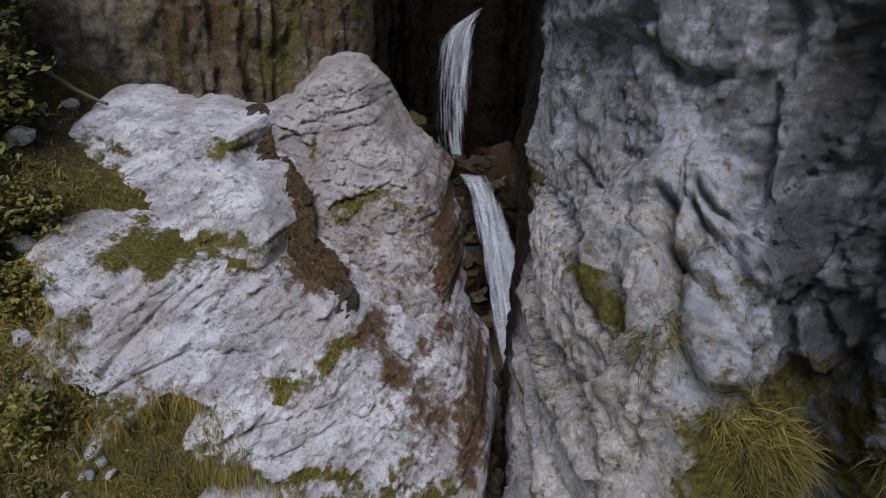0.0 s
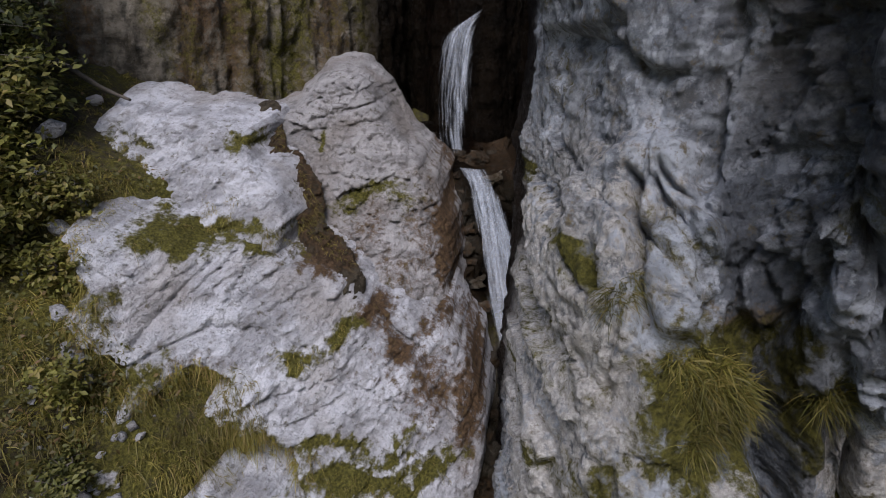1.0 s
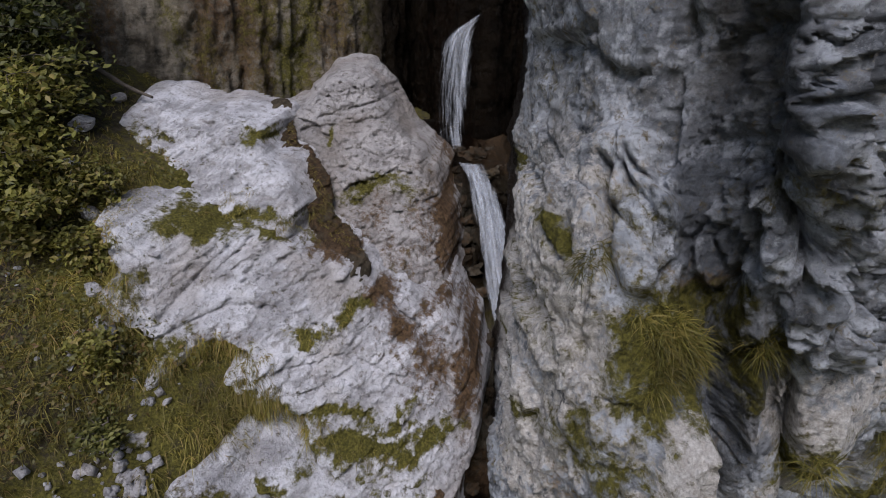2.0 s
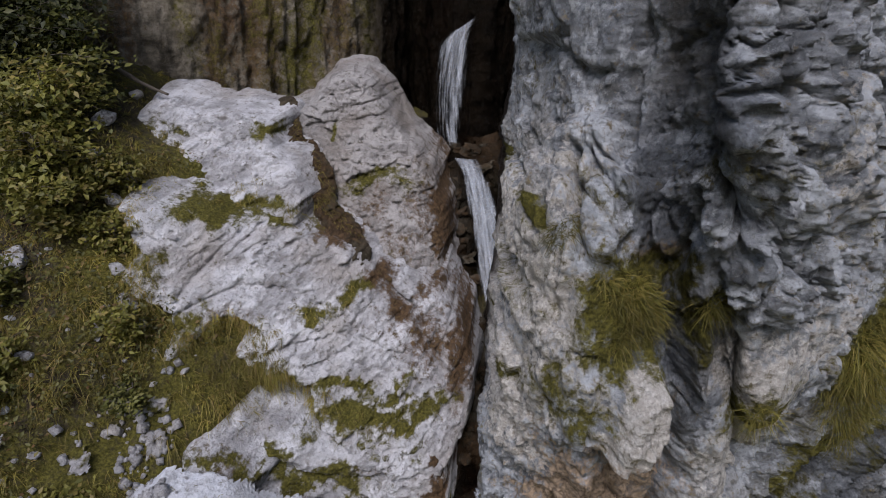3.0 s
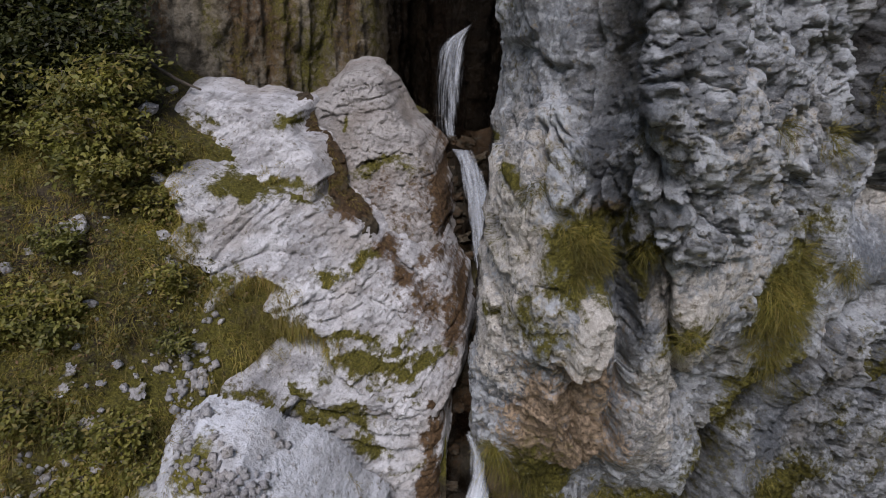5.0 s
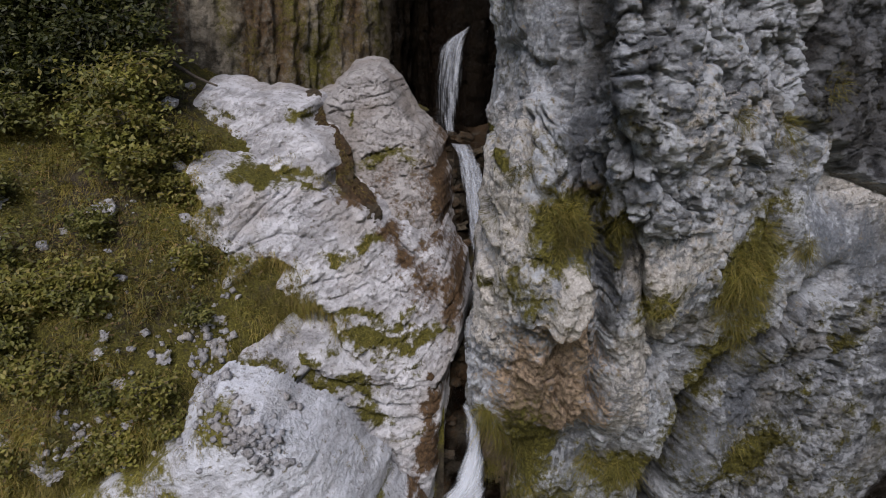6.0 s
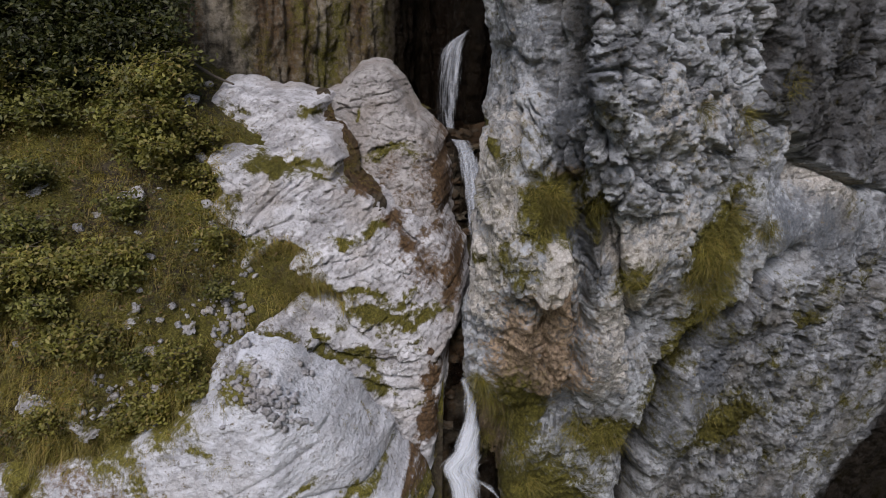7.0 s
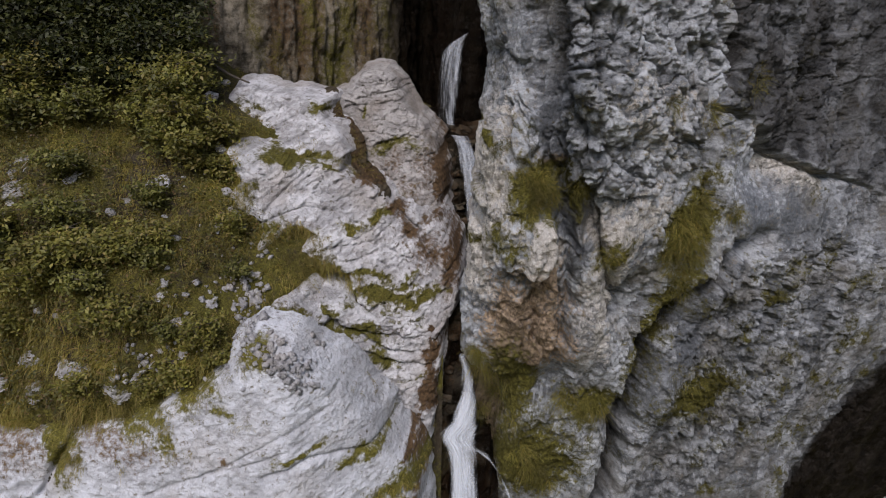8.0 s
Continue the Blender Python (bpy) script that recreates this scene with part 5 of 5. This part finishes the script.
def shrub(name, base, height, spread, stems, sprays, leaf, label, lean=(0, 0, 0), category="shrub", density=26, leafage=None):
    """Several thin stems that fork into level sprays of leaves."""
    root = new(name)
    root.location = base
    tagged(root, label, category, "shrubs on the slope")
    wood, leaves_at, leaves_up = [], [], []
    for s in range(stems):
        a = rng.uniform(0, 2 * np.pi)
        out = np.array([math.cos(a), math.sin(a) * 0.8, 0]) * spread * rng.uniform(0.15, 0.6) + np.array(lean)
        top = out + np.array([0, 0, height * rng.uniform(0.65, 1.0)])
        t = np.linspace(0, 1, 9)[:, None]
        line = t * top + (t * (1 - t)) * np.array([0, 0, 0.5 * height]) * 0.4 + 0.02 * rng.normal(size=(9, 3)) * t
        wood.append(tube_arrays(line, np.linspace(0.012 + 0.012 * height, 0.005, 9), 6))
        for q in range(sprays):
            at = line[int(rng.integers(1, 9))]
            b = rng.uniform(0, 2 * np.pi)
            end = at + np.array([math.cos(b), math.sin(b), rng.uniform(-0.35, 0.45)]) * spread * rng.uniform(0.3, 0.9)
            t5 = np.linspace(0, 1, 5)[:, None]
            twig = at + (end - at) * t5 + np.array([0, 0, -0.06]) * t5**2
            wood.append(tube_arrays(twig, np.linspace(0.006, 0.002, 5), 4))
            m = int(density * rng.uniform(0.7, 1.3))
            w = rng.uniform(0.15, 1.1, m)[:, None]
            leaves_at.append(at + (end - at) * w + np.stack([rng.normal(size=m) * 0.13 * spread, rng.normal(size=m) * 0.13 * spread, rng.normal(size=m) * 0.09 * spread - 0.01], -1))
            leaves_up.append(unit(np.array([0, -0.35, 1.0]) + 0.6 * rng.normal(size=(m, 3))))
    v, f = joined(wood)
    thing("branchwork", flat_mesh("branchwork", v, f), bark, "thin brown forking stems", parent=root)
    at, up = np.concatenate(leaves_at), np.concatenate(leaves_up)
    v, f = leaf_arrays(at, up, 1.3 * leaf * rng.uniform(0.6, 1.25, len(at)))
    thing("crown", flat_mesh("crown", v, f, shade=False), leafage or leaf_green, "green pointed leaves in level sprays", parent=root)
    return root


def on_slope(x, z):
    return (x, float(ground_y(np.array(x), np.array(z))), z)


for x, z, height, spread, stems, sprays, leaf in [(-5.6, 5.15, 1.5, 1.0, 6, 16, 0.085), (-6.9, 5.3, 2.2, 1.3, 7, 18, 0.09), (-8.6, 5.4, 2.4, 1.5, 7, 18, 0.09), (-6.2, 5.35, 1.8, 0.9, 5, 15, 0.085), (-7.8, 5.6, 2.6, 1.4, 6, 18, 0.09), (-10, 5.0, 2.5, 1.6, 6, 18, 0.1), (-5.9, 5.5, 2.4, 1.1, 7, 18, 0.085), (-7.2, 5.8, 3.2, 1.5, 8, 20, 0.09), (-8.8, 5.9, 3.4, 1.7, 8, 20, 0.09), (-6.5, 4.95, 1.3, 0.9, 6, 15, 0.085), (-7.9, 4.9, 1.5, 1.1, 6, 16, 0.085), (-9.2, 4.5, 1.6, 1.2, 6, 16, 0.09)]:
    shrub("small_tree", on_slope(x, z), height, spread, stems, sprays, leaf, "dark green broadleaf sapling at the top of the slope", category="tree", density=46, leafage=tree_green)
for x, z, height, spread, stems, sprays, leaf in [(-5.2, 4.95, 1.0, 0.8, 6, 10, 0.085), (-4.95, 4.45, 0.9, 0.6, 5, 9, 0.08), (-5.05, 3.9, 0.8, 0.55, 5, 9, 0.08), (-5.6, 4.3, 0.8, 0.7, 5, 9, 0.075), (-5.5, 5.3, 1.3, 0.7, 5, 10, 0.085), (-6.8, 4.5, 0.7, 0.7, 6, 12, 0.075), (-7.8, 4.4, 0.8, 0.8, 6, 12, 0.08),
                                                  (-5.0, 3.2, 0.4, 0.4, 5, 9, 0.06), (-4.75, 2.5, 0.4, 0.45, 5, 10, 0.06), (-6.2, 3.0, 0.5, 0.55, 6, 10, 0.065), (-7.2, 2.6, 0.5, 0.6, 6, 10, 0.07), (-5.6, 2.2, 0.35, 0.45, 5, 9, 0.06), (-3.5, 2.1, 0.3, 0.35, 4, 8, 0.05), (-4.2, 1.5, 0.3, 0.35, 4, 8, 0.05), (-6.6, 3.7, 0.5, 0.5, 5, 10, 0.065)]:
    shrub("shrub", on_slope(x, z), height, spread, stems, sprays, leaf, "low green shrub with pointed leaves on the slope", lean=(0, -0.15, 0))

# leafy saplings and bushes on the open slope
for x, z, height, spread, stems, sprays, leaf in [(-4.8, 4.0, 1.0, 0.75, 7, 14, 0.075), (-4.55, 3.75, 0.7, 0.5, 6, 12, 0.07), (-5.15, 4.5, 1.2, 0.85, 7, 14, 0.08), (-4.2, 4.1, 0.5, 0.4, 5, 10, 0.06), (-7.9, 4.7, 1.1, 0.9, 7, 14, 0.08), (-5.9, 2.5, 0.6, 0.7, 7, 14, 0.07), (-5.3, 2.45, 0.55, 0.6, 6, 12, 0.065), (-6.25, 2.25, 0.6, 0.65, 6, 12, 0.07), (-4.85, 1.65, 0.5, 0.55, 6, 12, 0.06), (-5.45, 1.6, 0.5, 0.5, 6, 12, 0.06), (-3.75, 1.35, 0.5, 0.42, 6, 12, 0.055)] + [
    (-4.05, 0.75, 0.4, 0.4, 5, 10, 0.055), (-6.6, 2.0, 0.5, 0.55, 6, 12, 0.065), (-4.5, 0.55, 0.3, 0.35, 5, 9, 0.05), (-3.65, 2.65, 0.4, 0.35, 5, 9, 0.055), (-4.65, 2.65, 0.4, 0.45, 5, 10, 0.06), (-3.45, 1.0, 0.3, 0.3, 5, 9, 0.05), (-7.3, 2.9, 0.5, 0.6, 6, 12, 0.07), (-7.0, 1.4, 0.4, 0.5, 6, 12, 0.06), (-5.7, 0.6, 0.3, 0.4, 5, 10, 0.05), (-3.95, 3.5, 0.45, 0.35, 5, 9, 0.06)]:
    shrub("shrub", on_slope(x, z), height, spread, stems, sprays, leaf, "yellow-green leafy bush among the slope grass", lean=(0, -0.12, 0), density=30, leafage=bush_green)

# fallen trunk under the saplings
t = np.linspace(0, 1, 14)[:, None]
line = np.array([-5.6, 0.55, 5.62]) * (1 - t) + np.array([-4.2, -0.15, 5.1]) * t + np.array([0, 0, 0.02]) * np.sin(t * 7)
v, f = tube_arrays(line, np.linspace(0.055, 0.018, 14) * (1 + 0.15 * np.sin(np.arange(14) * 2.1)), 10)
trunk = new("fallen_trunk", flat_mesh("fallen_trunk", v, f))
trunk.data.materials.append(bark)
tagged(trunk, "grey barkless trunk fallen across the top of the slope", "log")


# ---- stones ----
def stone(x, z, size, seed, on=("ground", "rock_slab")):
    found = surface(x, z)
    if not found:
        return
    bm = bmesh.new()
    bmesh.ops.create_icosphere(bm, subdivisions=2, radius=size)
    sx, sy, sz = rng.uniform(0.7, 1.3), rng.uniform(0.6, 1.0), rng.uniform(0.5, 0.8)
    for vert in bm.verts:
        n = noise.noise(vert.co / size * 1.3 + Vector((seed * 3.1, 0, 0)))
        vert.co = Vector((vert.co.x * sx, vert.co.y * sy, vert.co.z * sz)) * (1 + 0.45 * n)
    me = bpy.data.meshes.new("stone")
    bm.to_mesh(me)
    bm.free()
    ob = thing("stone", me, pale_rock, "loose white limestone fragment lying on the slope", "stone", "loose stones")
    p, n = found[0], found[1] if found[1][1] < 0 else -found[1]
    ob.location = p + n * size * 0.25
    ob.rotation_euler = (rng.uniform(-0.6, 0.6), rng.uniform(-0.6, 0.6), rng.uniform(0, 6))


for x, z, size in [(-3.5, 2.13, 0.07), (-3.2, 2.3, 0.05), (-3.75, 2.05, 0.05), (-3.62, 1.95, 0.04), (-4.1, 2.0, 0.06), (-3.0, 2.25, 0.06), (-4.45, 2.75, 0.10), (-4.95, 3.5, 0.16), (-5.2, 3.45, 0.1), (-3.72, 2.95, 0.16), (-3.85, 2.85, 0.1), (-6.5, 1.75, 0.12), (-6.15, 1.7, 0.07), (-5.7, 3.1, 0.1)]:
    stone(x, z, size, len(bpy.data.objects))
for x, z, size in [(-4.75, 4.85, 0.16), (-4.95, 4.6, 0.13), (-4.6, 4.5, 0.12), (-4.35, 4.3, 0.14), (-4.15, 4.15, 0.1), (-4.85, 5.05, 0.12), (-4.2, 3.95, 0.12), (-5.1, 4.35, 0.1), (-4.0, 3.65, 0.11), (-3.9, 3.3, 0.12), (-3.75, 3.05, 0.1), (-3.55, 2.75, 0.09)]:
    stone(x, z, size, len(bpy.data.objects))
for q in range(46):
    stone(rng.uniform(-6.8, -2.8), rng.uniform(0.6, 4.2), rng.uniform(0.02, 0.06), q)


def wet_block(x, z, size, seed):
    """An angular brown block lodged in the streambed."""
    u, v = np.meshgrid(np.linspace(-1, 1, 15), np.linspace(-1, 1, 15))
    q = np.maximum(np.abs(u), np.abs(v))
    f1, _, _ = facets(u * 1.3 + seed, v * 1.3, seed, 1.0)
    f2, _, _ = facets(u * 4 + seed, v * 4, seed + 1, 1.0)
    y = -0.55 * (1 - q**5) - 0.3 * f1 - 0.1 * f2 + 0.45 * q**8
    k = 0.85 + 0.3 * fbm(np.stack([u, v, u * 0 + seed], -1), 2, seed)
    me = grid_mesh("wet_block", np.stack([u * k, y, v * k * 0.62], -1) * size, None, {"rust": u * 0 + rng.uniform(0.2, 0.6), "moss": u * 0, "wet": u * 0 + rng.uniform(0.35, 0.8), "bare": u * 0, "patina": u * 0, "tone": u * 0 + 0.5}, False)
    ob = thing("wet_block", me, back_rock, "wet brown angular block lodged in the streambed", "rock", "blocks in the stream")
    ob.location = (x, float(bed_y(np.array(x), np.array(z))) - 0.1 * size, z)
    ob.rotation_euler = (rng.uniform(-0.3, 0.3), rng.uniform(-0.5, 0.5), rng.uniform(-0.4, 0.4))


for q, (x, z) in enumerate([(0.0, 3.88), (0.2, 3.9), (0.4, 3.86), (0.62, 3.84), (0.85, 3.9), (1.0, 3.7), (0.18, 3.68), (0.82, 3.62), (0.3, 3.45), (1.02, 3.4), (0.3, 3.2), (0.38, 2.95), (0.3, 2.7), (0.42, 2.55), (0.3, 2.4), (0.5, 2.3), (0.62, 2.05), (0.5, 1.8), (0.62, 1.55), (0.52, 1.3), (0.66, 1.1), (0.5, 0.9), (0.7, 0.75), (0.5, 0.5), (0.35, 0.2), (0.75, 0.3), (0.3, -0.4), (0.25, -0.9), (0.95, -0.7), (1.0, -1.2)]):
    wet_block(x, z, rng.uniform(0.1, 0.24), 700 + 3 * q)


def outcrop(x, z, wide, high, seed):
    """A rock that breaks through the turf, low and angular."""
    found = surface(x, z)
    if not found:
        return
    u, v = np.meshgrid(np.linspace(-1, 1, 30), np.linspace(-1, 1, 30))
    p = np.stack([u, v, u * 0 + seed], -1)
    f1, e1, _ = facets(u * 2.2 + seed, v * 2.6, seed, 1.0)
    f2, e2, _ = facets(u * 6 + seed, v * 7, seed + 1, 1.0)
    q = np.clip(0.8 - (u * u + v * v) ** 0.8 + 0.55 * fbm(p * 1.6, 4, seed, 0.6), -0.5, 1)
    y = -wide * 0.42 * q - wide * (0.14 * f1 + 0.06 * f2) + wide * 0.16
    me = grid_mesh("rock_outcrop", np.stack([u * wide, y + 1.2 * v * high, v * high], -1), q > -0.12, {"moss": np.clip(0.35 + 0.6 * fbm(p * 2, 3, seed + 2), 0, 1), "rust": u * 0, "wet": u * 0}, False)
    ob = thing("rock_outcrop", me, pale_rock, "pale weathered rock breaking through the turf", "rock", "outcrops on the slope")
    ob.location = found[0] + np.array([0, 0.03, 0])


def scree(count, spots, low, high, label):
    """Small angular fragments lying close together."""
    px, pz = rng.uniform(low[0], high[0], count * 9), rng.uniform(low[1], high[1], count * 9)
    keep = rng.uniform(size=count * 9) < blobs(px, pz, spots)
    xs = np.stack([px, pz], -1)[keep][:count]
    cube = np.array([(a, b, c) for a in (-1, 1) for b in (-1, 1) for c in (-1, 1)], float)
    sides = np.array([(0, 1, 3, 2), (4, 6, 7, 5), (0, 4, 5, 1), (2, 3, 7, 6), (0, 2, 6, 4), (1, 5, 7, 3)])
    pieces = []
    for x, z in xs:
        found = surface(x, z)
        if not found or not found[2].startswith(("ground", "rock_slab")):
            continue
        size = 0.014 + 0.055 * rng.uniform() ** 2.5
        shape = cube * rng.uniform(0.45, 1.0, (8, 3)) * size
        a, b, _ = np.linalg.qr(rng.normal(size=(3, 3)))[0]
        turn = np.stack([a, b, np.cross(a, b)])
        n = found[1] if found[1][1] < 0 else -found[1]
        pieces.append((shape @ turn + found[0] + n * size * 0.3, sides))
    v, f = joined(pieces)
    return thing("scree", flat_mesh("scree", v, f, shade=False), pale_rock, label, "gravel", kind="stuff")


for q, (x, z, wide, high) in enumerate(OUTCROPS):
    outcrop(x, z, wide, high, 500 + 3 * q)
bpy.context.view_layer.update()
scree(1000, SCREE, (-5.8, 0.7), (-1.7, 3.7), "white limestone scree collected above the lower slab")


# ---- water ----
def water_material():
    m, nodes, links, bsdf = node_material("falling_water")
    flow, across = nodes.new("ShaderNodeAttribute"), nodes.new("ShaderNodeAttribute")
    flow.attribute_name, across.attribute_name = "flow", "across"
    vec = nodes.new("ShaderNodeCombineXYZ")
    links.new(across.outputs["Fac"], vec.inputs[0])
    links.new(flow.outputs["Fac"], vec.inputs[1])
    streak = nodes.new("ShaderNodeTexNoise")
    streak.inputs["Scale"].default_value, streak.inputs["Detail"].default_value, streak.inputs["Roughness"].default_value = 1.0, 8, 0.66
    links.new(vec.outputs[0], streak.inputs["Vector"])
    body = nodes.new("ShaderNodeAttribute")
    body.attribute_name = "body"
    spread = nodes.new("ShaderNodeMapRange")
    spread.clamp = False
    spread.inputs[1].default_value, spread.inputs[2].default_value, spread.inputs[3].default_value, spread.inputs[4].default_value = 0.3, 0.7, -0.05, 1.1
    links.new(streak.outputs["Fac"], spread.inputs[0])
    add = nodes.new("ShaderNodeMath")
    add.operation = "ADD"
    links.new(spread.outputs[0], add.inputs[0])
    links.new(body.outputs["Fac"], add.inputs[1])
    dense = nodes.new("ShaderNodeMapRange")
    dense.interpolation_type = "SMOOTHSTEP"
    dense.inputs[1].default_value, dense.inputs[2].default_value = 0.15, 1.05
    dense.inputs[4].default_value = 0.29
    links.new(add.outputs[0], dense.inputs[0])
    clear = nodes.new("ShaderNodeBsdfTransparent")
    both = nodes.new("ShaderNodeMixShader")
    links.new(dense.outputs[0], both.inputs[0])
    links.new(clear.outputs[0], both.inputs[1])
    links.new(bsdf.outputs[0], both.inputs[2])
    links.new(both.outputs[0], nodes["Material Output"].inputs["Surface"])
    bsdf.inputs["Base Color"].default_value = (0.76, 0.81, 0.90, 1)
    bsdf.inputs["Roughness"].default_value = 0.5
    return m


white_water = water_material()


def sheet(name, left, right, thick, veil, strands, seed, label, layers=3):
    """Falling water between two banks, in a few wavy layers: a thin veil with denser strands, each a row of places across, a half width and an amount."""
    root = new(name)
    tagged(root, label, "waterfall")
    rows = 90
    l, r = (spline(side, np.linspace(0, len(side) - 1, rows)) for side in (left, right))
    s = np.linspace(0, 1, 48)
    run = np.r_[0, np.cumsum(np.linalg.norm(np.diff((l + r) / 2, axis=0), axis=1))]
    for k in range(layers):
        p = l[:, None] * (1 - s)[None, :, None] + r[:, None] * s[None, :, None]
        span = np.linalg.norm(r - l, axis=1)[:, None]
        wide = span * s[None]
        q = np.stack([wide * 9 + k * 7, run[:, None] * 1.2 + 0 * wide, 0 * wide], -1)
        p[..., 1] -= thick * (0.3 + k) / layers + 0.05 * fbm(q, 3, seed + k) + 0.03 * np.sin(np.pi * s)[None]
        p[..., 0] += 0.012 * fbm(q * 1.3 + 5, 3, seed + 9 + k)
        ragged = np.minimum(s, 1 - s)[None] * span + 0.06 * fbm(q * np.array([0.3, 1.6, 1]), 4, seed + 20 + k)
        dense = np.array(np.interp(run / run[-1], *veil))[:, None] - 0.9 * (1 - smooth(ragged, -0.03, 0.2))
        for across, half, amount in strands:
            line = np.interp(run / run[-1], np.linspace(0, 1, len(across)), across)[:, None] + 0.05 * noise3(np.stack([run * 2.5, run * 0, run * 0 + k], -1), seed + 30)[:, None]
            dense = dense + amount * np.exp(-(((s[None] - line) * span / half) ** 2))
        me = grid_mesh("stream_layer", p, None, {"flow": run[:, None] * 1.5 + 0 * wide + 31 * k, "across": wide * 27 + 13 * k, "body": dense})
        thing("water_layer", me, white_water, parent=root)
    return root


sheet("waterfall", [(0.46, 2.35, 6.12), (0.1, 2.33, 5.92), (-0.06, 2.3, 5.7), (-0.16, 2.25, 5.0), (-0.18, 2.1, 4.45), (-0.14, 2.0, 3.95)], [(0.74, 2.35, 6.3), (0.68, 2.33, 6.1), (0.62, 2.3, 5.75), (0.56, 2.25, 5.0), (0.5, 2.1, 4.45), (0.5, 2.0, 3.95)],
      0.12, ([0, 0.1, 0.3, 0.6, 0.8, 1], [-0.1, -0.06, -0.14, -0.3, -0.36, -0.3]), [([0.8, 0.72, 0.7, 0.68, 0.64, 0.6], 0.08, 0.26), ([0.3, 0.34, 0.42, 0.5, 0.6, 0.66], 0.07, 0.14), ([0.2, 0.12, 0.1, 0.1, 0.1, 0.12], 0.05, 0.1)], 401, "thin white waterfall dropping down a dark wet wall")
sheet("waterfall", [(0.22, 1.2, 3.84), (0.3, 1.0, 3.72), (0.4, 0.68, 3.41), (0.46, 0.3, 2.99), (0.5, -0.1, 2.59), (0.58, -0.46, 2.2), (0.68, -0.95, 1.85), (0.7, -1.55, 1.3)], [(0.72, 1.15, 3.82), (0.84, 0.9, 3.68), (1.02, 0.5, 3.26), (1.16, 0.17, 2.91), (1.22, -0.1, 2.65), (1.16, -0.65, 2.09), (1.06, -1.15, 1.69), (1.0, -1.6, 1.3)],
      0.16, ([0, 0.2, 0.6, 1], [-0.1, -0.06, -0.1, -0.02]), [([0.2, 0.4, 0.45, 0.4, 0.35, 0.5], 0.09, 0.22), ([0.8, 0.8, 0.75, 0.7, 0.72, 0.7], 0.09, 0.24), ([0.15, 0.18, 0.2, 0.22, 0.25, 0.35], 0.05, 0.2), ([0.5, 0.6, 0.62, 0.56, 0.55, 0.55], 0.04, 0.16)], 411, "white cascade sliding over brown rock below the upper fall")
sheet("waterfall", [(0.46, -2.95, 0.05), (0.52, -3.12, -0.23), (0.48, -3.32, -0.64), (0.3, -3.54, -1.1), (0.1, -3.65, -1.38), (0.28, -3.8, -1.77), (0.3, -4.05, -2.7), (0.3, -4.2, -3.6)], [(0.6, -2.95, 0.05), (0.76, -3.12, -0.28), (0.85, -3.32, -0.63), (0.86, -3.54, -1.14), (0.84, -3.65, -1.4), (0.86, -3.76, -1.75), (0.92, -4.05, -2.69), (0.95, -4.2, -3.6)],
      0.2, ([0, 0.15, 0.4, 1], [-0.1, 0.1, 0.12, 0.15]), [([0.6, 0.6, 0.5, 0.3, 0.25, 0.3, 0.35, 0.4, 0.45], 0.13, 0.42), ([0.5, 0.7, 0.85, 0.9, 0.9, 0.85, 0.8, 0.75, 0.7], 0.07, 0.28), ([0.4, 0.5, 0.6, 0.6, 0.65, 0.6, 0.55, 0.5, 0.5], 0.05, 0.1)], 421, "bright white lower waterfall spreading over a wet ledge", layers=4)
sheet("waterfall", [(0.82, -3.75, -1.6), (0.95, -3.78, -1.66), (1.12, -3.82, -1.78), (1.34, -3.92, -2.2), (1.5, -4.05, -2.75)], [(0.85, -3.75, -1.68), (0.97, -3.78, -1.76), (1.16, -3.82, -1.95), (1.42, -3.92, -2.3), (1.68, -4.05, -2.75)],
      0.06, ([0, 1], [0.45, 0.35]), [([0.5, 0.5], 0.04, 0.25)], 431, "thin side trickle running down wet rock", layers=2)
